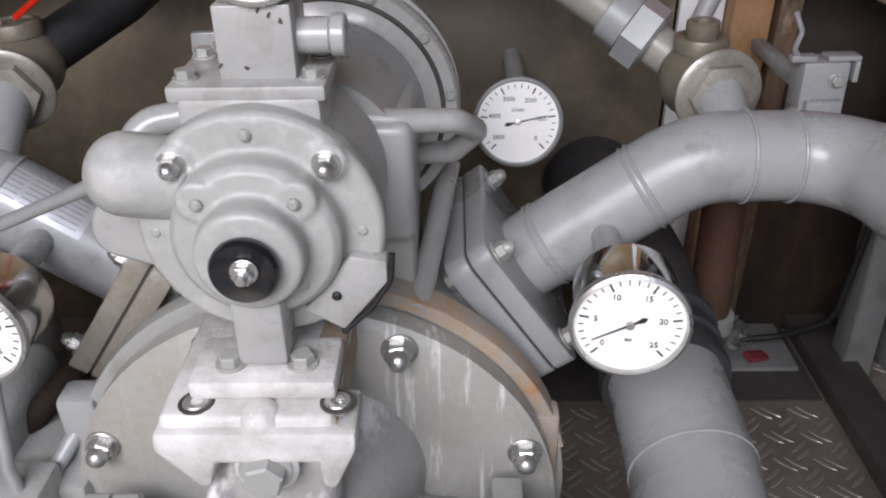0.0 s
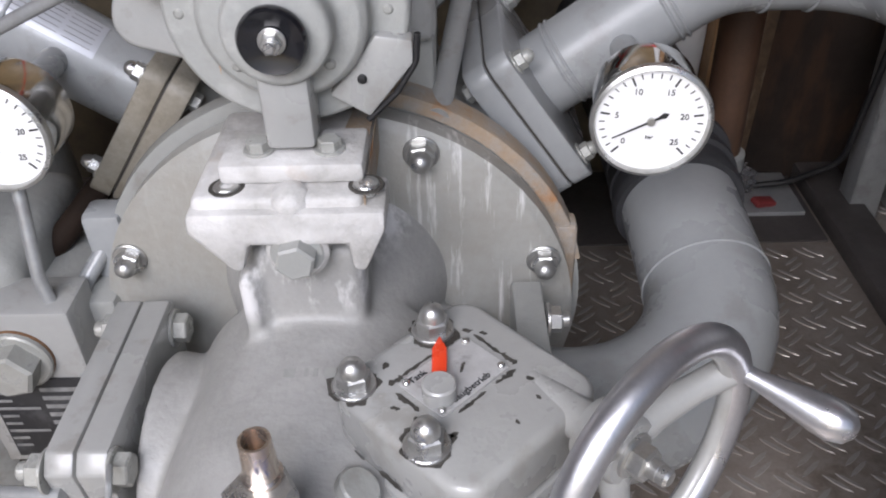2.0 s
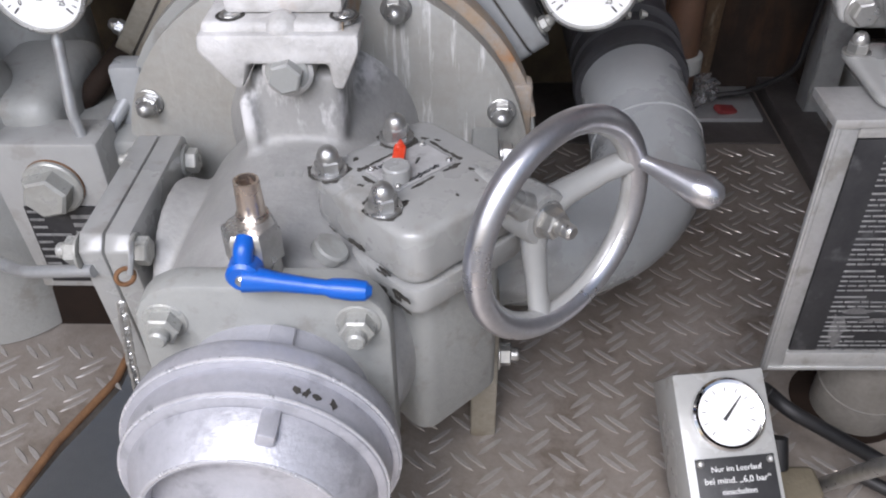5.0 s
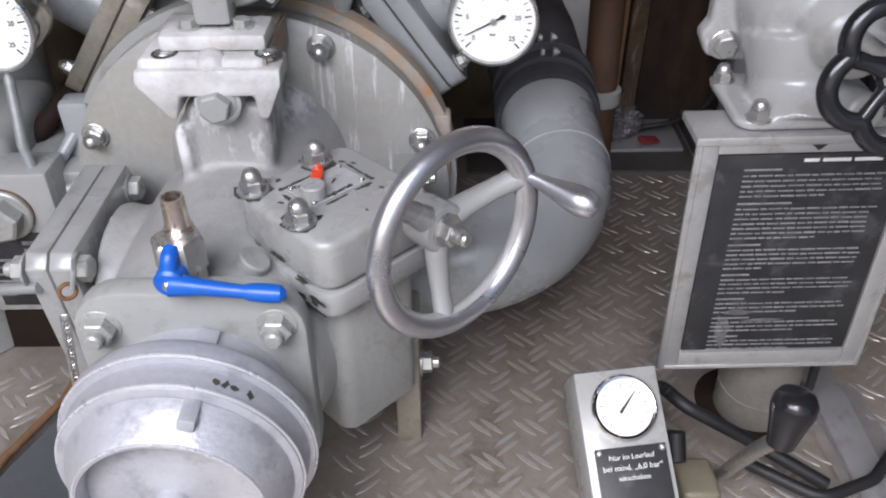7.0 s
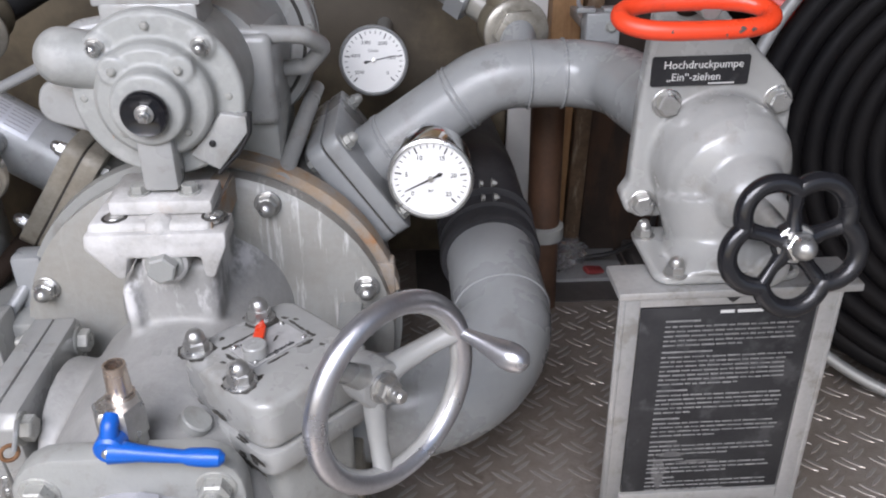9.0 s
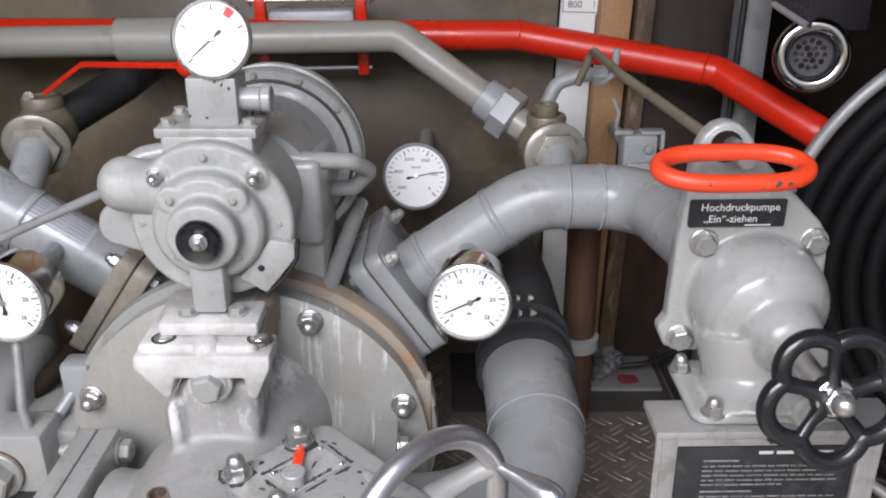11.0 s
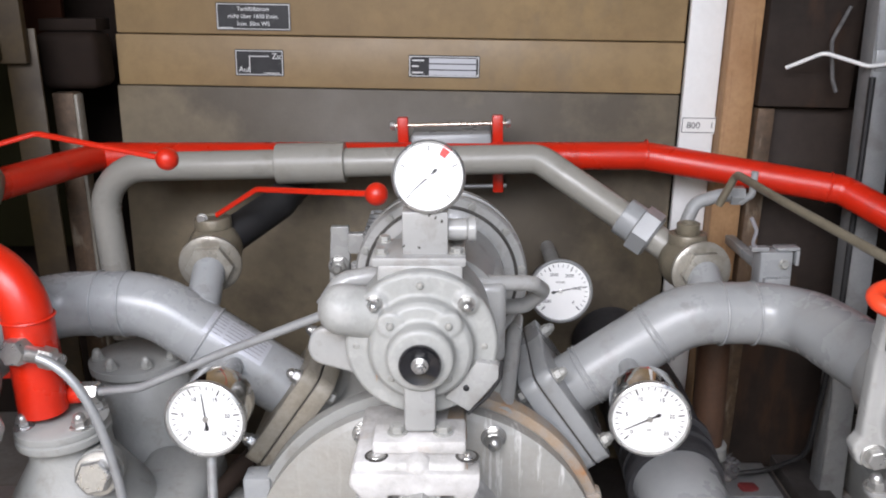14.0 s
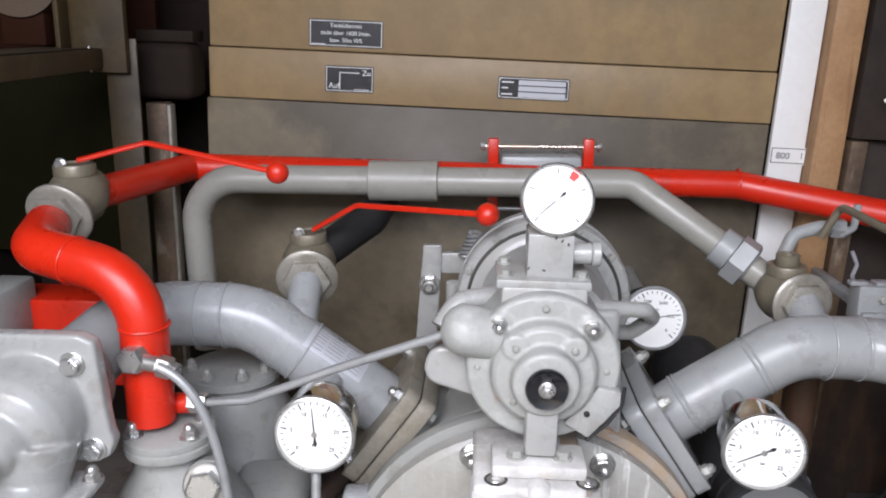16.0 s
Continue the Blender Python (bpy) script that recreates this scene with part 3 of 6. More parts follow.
# bracket on the cover
part("bracket", block(-0.233, -0.088, 0.50, 0.66, 0.497, 0.54, 0.008, 3), LIME, pump)
part("bracket_lip", prism([(-0.07, 0.531), (-0.235, 0.531), (-0.238, 0.512), (-0.204, 0.471), (-0.195, 0.471), (-0.188, 0.498), (-0.104, 0.498), (-0.101, 0.471), (-0.09, 0.469), (-0.071, 0.512)], 0.058, 0.005), LIME, pump, m=Matrix(((1, 0, 0, 0), (0, 0, -1, 0.549), (0, 1, 0, 0), (0, 0, 0, 1))))
part("top_boss", lathe([(0.017, -0.002), (0.015, 0.002), (0.009, 0.006), (0, 0.007)], 24), LIME, pump, m=axis_m((CX - 0.004, 0.506, 0.537), (0, -0.6, 0.8)))
part("rust_patch", prism([(0, 0), (0.02, -0.005), (0.028, 0.03), (0.03, 0.1), (0.01, 0.11), (0.004, 0.06)], 0.0006, 0), RUSTY, pump, m=pose(-0.119, 0.548, 0.5402))
part("rust_stain", block(-0.0879, -0.0868, 0.502, 0.656, 0.499, 0.538, 0), RUSTY, pump, "orange rust on the bracket side")
part("plug_boss", cyl((CX - 0.002, 0.55, 0.481), (CX - 0.002, 0.495, 0.488), 0.027, 28, 0.004), LIME, pump)
bolt(pump, (CX - 0.002, 0.497, 0.488), AY, 0.018, "head", CAST, 15, "hex_plug")
for x in (-0.204, -0.087):
    part("counterbore", lathe([(0.0115, 0), (0.0155, 0), (0.015, 0.0009), (0.0115, 0.0009)], 28, False), GRIME, pump, m=pose(x, 0.52, 0.5396))
    bolt(pump, (x, 0.52, 0.5335), (0, 0, 1), 0.011, "socket", ZINC, 0, "socket_screw")

# ---- priming pump on the bracket ----
prim = thing("priming_pump", (-0.148, 0.56, 0.56), "grey cast priming pump with a black knob and rust run", "pump")
A = Vector((-0.1465, 0.0, 0.668))


def at_y(y):
    return Vector((A.x, y, A.z))


EARS = ((-0.148, 0.578, 0.752, 0.016), (-0.111, 0.551, 0.707, 0.018), (-0.185, 0.551, 0.707, 0.018), (-0.064, 0.583, 0.667, 0.015), (-0.232, 0.583, 0.667, 0.015), (-0.111, 0.556, 0.633, 0.013), (-0.185, 0.556, 0.633, 0.013))
lumps = [moved(lathe([(0.05, 0), (0.09, 0.0), (0.094, 0.006), (0.094, 0.10), (0.101, 0.104), (0.101, 0.122), (0.097, 0.126), (0.07, 0.127)], 56), axis_m(at_y(0.706), AY)),
         moved(lathe([(0.07, -0.02), (0.07, 0), (0.068, 0.02), (0.062, 0.026), (0.044, 0.028), (0.043, 0.048), (0.040, 0.053), (0.03, 0.054)], 48), axis_m(at_y(0.581), AY))]
lumps += [cyl((x, y + 0.03, z), (x, y, z), r, 20, 0.003) for x, y, z, r in EARS]
lumps += [cyl((x, 0.61, 0.728), (x, 0.575, 0.728), 0.0165, 20, 0.003) for x in (-0.207, -0.088)]
cast_soft(part("housing", join(*lumps), PUMP, prim), 0.0025, 2)
knob = part("knob", lathe([(0.018, 0), (0.0252, 0.002), (0.0268, 0.006), (0.0268, 0.011), (0.0245, 0.015), (0.011, 0.009), (0.0, 0.009)], 40), BLACK, prim, "shiny black knob", m=axis_m(at_y(0.527), AY))
bolt(knob, at_y(0.517), AY, 0.0085, "nut", ZINC)
for x, y, z, r in EARS:
    bolt(prim, (x, y, z), AY, 0.005, "pin", PBOLT)
for x in (-0.207, -0.088):
    bolt(prim, (x, 0.576, 0.728), AY, 0.0092, "cap", ZINC)
part("neck", block(-0.205, -0.092, 0.60, 0.69, 0.70, 0.772, 0.006), GREY, prim)
part("top_plate", block(-0.212, -0.088, 0.602, 0.695, 0.768, 0.781, 0.003), GREY, prim)
for x, y in ((-0.2, 0.622), (-0.1, 0.622), (-0.2, 0.68), (-0.1, 0.68)):
    bolt(prim, (x, y, 0.781), (0, 0, 1), 0.008, "head", PBOLT)
part("valve_block", block(-0.172, -0.112, 0.62, 0.68, 0.78, 0.838, 0.002), GREY, prim)
part("gauge_stem", join(cyl((-0.141, 0.648, 0.832), (-0.140, 0.645, 0.856), 0.009, 20), moved(hexagon(0.012, 0.008), pose(-0.141, 0.648, 0.8382))), BRASS, prim)
part("side_stub", join(cyl((-0.113, 0.645, 0.808), (-0.086, 0.645, 0.808), 0.0145, 24), cyl((-0.086, 0.645, 0.808), (-0.074, 0.645, 0.808), 0.017, 24)), GREY, prim)
part("post", block(-0.169, -0.127, 0.535, 0.575, 0.565, 0.65, 0.006), GREY, prim)
part("post_foot", block(-0.21, -0.088, 0.52, 0.585, 0.541, 0.56, 0.005), LIME, prim)
for x in (-0.178, -0.118):
    bolt(prim, (x, 0.545, 0.56), (0, 0, 1), 0.0105, "head", PBOLT)
part("cover_plate", prism([(-0.117, 0.598), (-0.084, 0.577), (-0.045, 0.625), (-0.045, 0.645), (-0.075, 0.65)], 0.02, 0.003), GREY, prim, m=Matrix(((1, 0, 0, 0), (0, 0, -1, 0.588), (0, 1, 0, 0), (0, 0, 0, 1))))
part("cover_seal", tube([(-0.086, 0.572, 0.573), (-0.06, 0.572, 0.598), (-0.043, 0.572, 0.625), (-0.041, 0.572, 0.65)], 0.0028, 0.02, 8), RUBBER, prim)
bolt(prim, (-0.088, 0.568, 0.613), AY, 0.004, "pin", RUBBER)
part("rust_run", prism([(-0.214, 0.722), (-0.199, 0.722), (-0.2015, 0.70), (-0.203, 0.66), (-0.2065, 0.615), (-0.2085, 0.66), (-0.2105, 0.70)], 0.0006, 0), STAIN, prim, "orange rust run", m=Matrix(((1, 0, 0, 0), (0, 0, -1, 0.5768), (0, 1, 0, 0), (0, 0, 0, 1))))
o0, o1 = Vector((-0.165, 0.612, 0.694)), Vector((-0.251, 0.590, 0.715))
od = (o1 - o0).normalized()
part("outlet", lathe([(0.034, 0), (0.034, (o1 - o0).length)] + [(0.034 * math.cos(radians(a)), (o1 - o0).length + 0.031 * math.sin(radians(a))) for a in range(12, 90, 13)] + [(0, (o1 - o0).length + 0.031)], 36), PUMP, prim, m=axis_m(o0, od))
part("back_tube", tube([(-0.285, 0.66, 0.69), (-0.262, 0.68, 0.722), (-0.18, 0.70, 0.732)], 0.014, 0.03, 18), GREY, prim)
part("flap", prism(round_rect(0.115, 0.056, 0.024), 0.022, 0.006, 3), GREY, prim, m=axis_m((-0.245, 0.632, 0.642), (-0.08, -1, 0.05)) @ pose(0, 0, 0, 0, 0, -14))
bolt(prim, (-0.215, 0.608, 0.640), AY, 0.005, "pin", PBOLT)
gear = thing("gear_case", (-0.12, 0.8, 0.5), "grey cast round gear case behind the pump", "gear case")
part("case", lathe([(0.13, 0), (0.14, 0.004), (0.142, 0.03), (0.128, 0.034), (0.128, 0.044), (0.14, 0.046), (0.142, 0.05), (0.142, 0.062), (0.138, 0.068), (0.112, 0.070), (0.104, 0.075), (0.1, 0.11), (0.09, 0.22)], 64), GREY, gear, m=axis_m((-0.125, 0.93, 0.662), AY))
part("case_gap", ring(0.1235, 0.0028, 72, 8), GRIME, gear, m=axis_m((-0.125, 0.861, 0.662), AY))
for k in range(6):
    a = radians(8 + 30 * k)
    bolt(gear, (-0.125 + 0.1325 * math.cos(a), 0.862, 0.662 + 0.1325 * math.sin(a)), AY, 0.0055, "head", PBOLT)
part("case_foot", block(-0.10, -0.028, 0.70, 0.84, 0.585, 0.71, 0.012, 3), GREY, gear)
bolt(gear, (-0.045, 0.75, 0.585), (0, 0, -1), 0.009, "head")
part("case_support", block(-0.2, -0.03, 0.72, 0.9, 0.42, 0.6, 0.01), CAST, gear)

# ---- gauges ----


def gauge(at, face, r, depth, label, ticks, needle, numbers=(), case=CHROME, stem=None, small=0):
    g = thing("pressure_gauge", at, label, "gauge", "gauges")
    m = axis_m(at, face)
    part("case", lathe([(r * 0.86, -depth), (r * 0.92, -depth + 0.004), (r * 0.93, -0.012), (r * 0.90, -0.009)], 48), case, g, m=m)
    part("bezel", lathe([(r * 0.93, -0.010), (r * 1.01, -0.008), (r * 1.03, -0.004), (r * 1.015, 0.001), (r * 0.955, 0.003), (r * 0.93, 0.0), (r * 0.925, -0.0045), (r * 0.93, -0.010)], 56, False), ZINC if case is CHROME else STEEL, g, m=m)
    part("dial", lathe([(0, -0.006), (r * 0.93, -0.006), (r * 0.93, -0.004), (0, -0.004)], 48), DIAL, g, m=m)
    rows = bmesh.new()
    for k in range(ticks * 5 + 1):
        a = radians(225 - 270 * k / (ticks * 5))
        big = k % 5 == 0
        lo, hi, w = (0.70, 0.86, 0.016) if big else (0.77, 0.86, 0.009)
        b = bmesh.ops.create_cube(rows, size=1)["verts"]
        bmesh.ops.transform(rows, verts=b, matrix=pose(0, 0, 0, 0, 0, math.degrees(a)) @ Matrix.Translation((r * (lo + hi) / 2, 0, -0.0036)) @ Matrix.Diagonal((r * (hi - lo), r * w * 2, 0.0006, 1)))
    tagged(part("scale", rows, INK, g, m=m), kind="stuff")
    ndl = prism([(-0.25 * r, -0.05 * r), (-0.12 * r, -0.02 * r), (0.7 * r, -0.008 * r), (0.7 * r, 0.008 * r), (-0.12 * r, 0.02 * r), (-0.25 * r, 0.05 * r), (-0.32 * r, 0.0)], 0.0008, 0)
    part("needle", ndl, INK, g, m=m @ pose(0, 0, -0.0025, 0, 0, needle))
    part("needle_hub", lathe([(r * 0.07, -0.003), (r * 0.07, 0.0), (0, 0.0005)], 20), ZINC, g, m=m)
    for txt, ang, rad, sz in numbers:
        words("numeral", txt, r * sz, m @ Matrix.Translation((rad * r * math.cos(radians(ang)), rad * r * math.sin(radians(ang)), -0.0034)), INK, g)
    if stem:
        part("stem", cyl(*stem), ZINC, g)
    return g


NUM25 = (("0", 222, 0.58, 0.15), ("5", 171, 0.58, 0.15), ("10", 117, 0.58, 0.15), ("15", 63, 0.58, 0.15), ("20", 9, 0.55, 0.15), ("25", 318, 0.58, 0.15), ("bar", 270, 0.3, 0.1))
gauge((0.176, 0.640, 0.527), (-0.1, -0.99, 0.03), 0.057, 0.075, "chrome pressure gauge with a white dial reading zero to 25 bar", 5, 208, NUM25)
gauge((-0.460, 0.634, 0.528), (-0.03, -0.99, 0.03), 0.058, 0.075, "chrome pressure gauge with a white dial", 5, 95, NUM25)
gauge((-0.137, 0.627, 0.884), (0.0, -0.95, 0.28), 0.047, 0.03, "vacuum gauge with a white dial and red mark", 4, 222)
NUMT = (("5000", 218, 0.55, 0.14), ("4000", 165, 0.55, 0.14), ("3000", 112, 0.56, 0.14), ("2000", 60, 0.56, 0.14), ("1000", 8, 0.52, 0.14), ("0", 318, 0.55, 0.14), ("U/min", 90, 0.28, 0.12))
gauge((0.094, 1.021, 0.584), (0.0, -0.97, 0.24), 0.058, 0.075, "grey cased engine speed gauge with a white dial", 5, 12, NUMT, SLEEVE)

# ---- handwheel gear ----
e1, e2 = Vector((0.70, -0.714, 0)), Vector((0.714, 0.70, 0))
SPACE = GEAR
gearbox = thing("valve_gear_box", (0.0, 0.38, 0.33), "grey cast gear box with cap nuts and a red pointer", "gear box")
BC = Vector((-0.007, 0.383, 0.0))


def in_box(z):
    m = Matrix((e1, e2, Vector((0, 0, 1)))).transposed().to_4x4()
    m.translation = BC + Vector((0, 0, z))
    return m


part("lid", prism(round_rect(0.158, 0.156, 0.024), 0.06, 0.009, 4), GREY, gearbox, m=in_box(0.385))
part("lower_lid", prism(round_rect(0.161, 0.159, 0.024), 0.03, 0.004), GREY, gearbox, m=in_box(0.352))
part("body", prism(round_rect(0.13, 0.12, 0.02), 0.20, 0.004), CAST, gearbox, m=in_box(0.155))
for x, y in ((-0.094, 0.383), (-0.033, 0.445), (-0.036, 0.322)):
    bolt(gearbox, (x, y, 0.445), (0, 0, 1), 0.014, "cap", ZINC, 20)
plate = part("pointer_plate", prism(round_rect(0.075, 0.05, 0.002), 0.0012, 0), PLATE, gearbox, m=in_box(0.4455) @ pose(-0.012, 0.0, 0, 0, 0, 90))
part("pointer_hub", cyl((-0.027, 0.369, 0.446), (-0.027, 0.369, 0.462), 0.0135, 24), GREY, gearbox)
part("pointer_arm", prism([(-0.006, 0.008), (0.006, 0.008), (0.006, 0.045), (0, 0.06), (-0.006, 0.045)], 0.007, 0.001), ORANGE, gearbox, "orange red pointer", m=pose(-0.027, 0.369, 0.448))

SPACE = MAIN
wheel = thing("handwheel", (0.118, 0.32, 0.42), "polished aluminium handwheel with a spinner grip", "handwheel")
WN = Vector((0.668, -0.743, 0.053)).normalized()
WM = axis_m((0.124, 0.313, 0.428), WN)
WR = 0.1025
part("rim", ring(WR, 0.0122, 72, 18), POLISH, wheel, m=WM)
part("rim_inset", ring(WR - 0.0085, 0.0058, 72, 10, 1.25), GREY, wheel, "grey painted inner side of the rim", m=WM @ Matrix.Translation((0, 0, -0.0015)))
for a in (18, 138, 258):
    ca, sa = math.cos(radians(a)), math.sin(radians(a))
    pts = [WM @ Vector((k * WR * ca, k * WR * sa, z)) for k, z in ((0.12, -0.030), (0.35, -0.026), (0.7, -0.014), (0.95, -0.003))]
    part("spoke", sweep(pts, [0.0155, 0.0135, 0.0115, 0.0125], 16, True, 0.8), GREY, wheel)
part("hub", lathe([(0.014, -0.13), (0.017, -0.06), (0.026, -0.056), (0.0275, -0.05), (0.0275, -0.022), (0.025, -0.018), (0.018, -0.0175)], 32), GREY, wheel, m=WM)
nut = bolt(wheel, WM @ Vector((0, 0, -0.0175)), WN, 0.0145, "nut", ZINC)
part("stud_end", lathe([(0.0075, 0), (0.0075, 0.007), (0.0055, 0.0095), (0, 0.0095)], 20), ZINC, nut, m=WM @ Matrix.Translation((0, 0, 0.0055)))
g0 = WM @ Vector((WR * math.cos(radians(18)), WR * math.sin(radians(18)), 0.006))
part("grip", moved(lathe([(0.009, -0.012), (0.0075, 0), (0.0085, 0.015), (0.0125, 0.04), (0.0165, 0.062), (0.017, 0.074), (0.013, 0.086), (0.006, 0.091), (0, 0.092)], 28), axis_m(g0, (0.77, -0.63, -0.09)) @ Matrix.Scale(0.93, 4)), POLISH, wheel)

# ---- lower right pipe ----
LOWD = Vector((0.022, -0.991, -0.134))
LOWJ, LOWS = Vector((0.285, 0.848, 0.287)), Vector((0.288, 0.708, 0.268))
low = thing("suction_pipe", LOWS, "wide grey painted steel elbow pipe with a weld seam", "pipe")


def bezier(a, b, c, d, n=14):
    a, b, c, d = Vector(a), Vector(b), Vector(c), Vector(d)
    out = []
    for i in range(n + 1):
        u = i / n
        out.append(a * (1 - u) ** 3 + b * (3 * u * (1 - u) ** 2) + c * (3 * u * u * (1 - u)) + d * u ** 3)
    return out


part("pipe_run", sweep([LOWJ - LOWD * 0.03, LOWJ, LOWJ.lerp(LOWS, 0.5)] + bezier(LOWS, LOWS + LOWD * 0.105, (0.20, 0.51, 0.225), (0.06, 0.545, 0.225)), 0.0757, 40), PIPE, low)
part("weld_seam", ring(0.0758, 0.0017, 48, 8), PIPE, low, m=axis_m(LOWS, LOWD))
hose = thing("rubber_sleeve", LOWJ, "dark rubber sleeve with steel clamps on the elbow pipe", "hose")
part("sleeve", sweep(rounded([LOWJ - LOWD * 0.004, (0.283, 0.93, 0.300), (0.272, 1.06, 0.335), (0.25, 1.34, 0.35)], 0.05), 0.083, 36), SLEEVE, hose)
part("lip", lathe([(0.078, -0.002), (0.084, -0.004), (0.0865, 0.004), (0.0865, 0.012), (0.083, 0.016)], 48), SLEEVE, hose, m=axis_m(LOWJ, -LOWD))
for k in (0.035, 0.07):
    c = LOWJ - LOWD * k + Vector((0, 0, 0.006 * k / 0.035))
    cl = part("clamp_band", lathe([(0.083, 0), (0.0855, 0.001), (0.0855, 0.011), (0.083, 0.012)], 48), SLEEVE, hose, m=axis_m(c, (-0.02, 0.985, 0.13)))
    bolt(cl, c + Vector((0.006, -0.004, 0.0905)), (1, 0, -0.1), 0.0062, "nut", PBOLT)
    bolt(cl, c + Vector((-0.014, -0.004, 0.0895)), (1, 0, -0.1), 0.0058, "head", PBOLT)

# ---- suction coupling ----
storz = thing("suction_coupling", (CX, 0.2, 0.13), "cast aluminium suction coupling with a blank cap", "coupling")
SC = Vector((CX, 0.255, 0.255))


def turned(name, prof, y, seg=72, material=ALU, closed=False):
    return part(name, lathe(prof, seg, closed), material, storz, m=axis_m((CX + 0.001, y, 0.267), AY))


turned("neck", [(0.092, 0), (0.092, 0.03), (0.1, 0.036), (0.103, 0.045)], 0.258)
turned("lock_ring", [(0.10, 0), (0.119, 0.001), (0.1235, 0.005), (0.1255, 0.012), (0.1262, 0.026), (0.1245, 0.031), (0.112, 0.0315)], 0.2095)
turned("swivel_ring", [(0.108, 0), (0.118, 0.001), (0.1192, 0.005), (0.1182, 0.016), (0.1175, 0.024), (0.1178, 0.027), (0.116, 0.031), (0.109, 0.033), (0.10, 0.0335)], 0.179)
capr = turned("cap_ring", [(0.095, 0), (0.1085, 0.001), (0.106, 0.008), (0.101, 0.018), (0.0955, 0.028), (0.0925, 0.034), (0.0895, 0.038), (0.0855, 0.0385), (0.083, 0.034), (0.082, 0.018)], 0.146)
turned("cap_disc", [(0, 0), (0.082, 0), (0.082, 0.008), (0.06, 0.011), (0.034, 0.013), (0.028, 0.017), (0.019, 0.019), (0.019, 0.030), (0.016, 0.034), (0, 0.035)], 0.134, 56, ALU, True)
for a in (73, 193, 313):
    d = Vector((math.cos(radians(a)), 0, math.sin(radians(a))))
    part("lug", block(-0.008, 0.008, -0.006, 0.008, -0.006, 0.032, 0.003), ALU, capr, m=axis_m(Vector((CX, 0.150, 0.267)) + d * 0.1025, AY, d))
for a in (77, 150, 270):
    d = Vector((math.cos(radians(a)), 0, math.sin(radians(a))))
    part("lug", block(-0.011, 0.011, -0.004, 0.004, 0, 0.028, 0.002), ALU, storz, m=axis_m(Vector((CX, 0.25, 0.267)) + d * 0.095, AY, d))

for rr, yy in ((0.1256, 0.1815), (0.1174, 0.1512), (0.0885, 0.1085)):
    part("worn_ridge", ring(rr, 0.0018, 96, 8), BRIGHTALU, storz, m=axis_m((CX + 0.001, yy, 0.267), AY))

# ---- blue drain valve ----
drain = thing("drain_valve", (-0.147, 0.27, 0.39), "plated ball valve with a blue lever", "valve")
SPACE = Matrix.Translation((0, 0.004, -0.009))
part("valve_body", join(cyl((-0.147, 0.275, 0.36), (-0.147, 0.275, 0.43), 0.022, 24), moved(hexagon(0.026, 0.035), pose(-0.147, 0.275, 0.43))), ZINC, drain)
part("nipple", lathe([(0.014, 0), (0.0145, 0.006), (0.0125, 0.008), (0.011, 0.04), (0.009, 0.04), (0.009, 0.01), (0, 0.01)], 28), BRASS, drain, m=pose(-0.146, 0.285, 0.463))
SPACE = MAIN
part("lever_socket", tube([(-0.149, 0.245, 0.428), (-0.148, 0.252, 0.448), (-0.147, 0.262, 0.452)], 0.0085, 0.008, 16), BLUE, drain, "blue plastic lever")
part("lever", join(cyl((-0.149, 0.262, 0.427), (-0.149, 0.238, 0.427), 0.015, 24, 0.003), sweep([(-0.149, 0.243, 0.425), (-0.12, 0.243, 0.421), (-0.095, 0.242, 0.418), (-0.08, 0.242, 0.416), (-0.075, 0.242, 0.4155), (-0.057, 0.242, 0.4135), (-0.046, 0.242, 0.4125), (-0.041, 0.242, 0.412)], [0.0125, 0.0085, 0.0072, 0.0068, 0.0088, 0.0098, 0.0088, 0.004], 16)), BLUE, drain, "blue plastic lever")
bolt(drain, (-0.149, 0.2385, 0.427), AY, 0.0055, "pin", ZINC, 0, "lever_screw")

# ---- instruction board ----
SPACE = RIGHT
board = thing("instruction_board", (0.51, 0.40, 0.15), "black instruction board in an aluminium frame", "sign")
part("sheet", block(0.384, 0.638, 0.394, 0.400, 0.145, 0.475, 0.001), ALUSHEET, board)
part("panel", block(0.408, 0.612, 0.390, 0.3945, 0.176, 0.458, 0.001), SIGN, board)
part("shelf", block(0.380, 0.66, 0.386, 0.452, 0.472, 0.482, 0.002), ALUSHEET, board)

# ---- red pipe and grey pipe along the wall ----
SPACE = TANK
red = flanged_pipe("tank_filling_pipe", [(-0.925, 0.93, 0.822), (-0.855, 1.25, 0.82), (0.29, 1.262, 0.793), (0.654, 1.15, 0.737), (0.795, 1.0, 0.655), (0.86, 1.0, 0.60)], 0.029, [0.03, 0.04, 0.04, 0.04], RED, "bright red painted steel pipe along the tank wall", [((0.29, 1.262, 0.796), (1, 0, -0.05)), ((0.63, 1.157, 0.741), (1, -0.3, -0.16))])
grey = flanged_pipe("grey_pipe", [(-0.815, 1.16, 0.45), (-0.82, 1.16, 0.812), (0.06, 1.165, 0.81), (0.33, 1.05, 0.63)], 0.029, [0.09, 0.05], WARMLIT, "grey painted steel pipe along the tank wall")
part("sleeve", cyl((-0.462, 1.165, 0.811), (-0.325, 1.165, 0.811), 0.0405, 32), WARMLIT, grey)

SPACE = LEFT
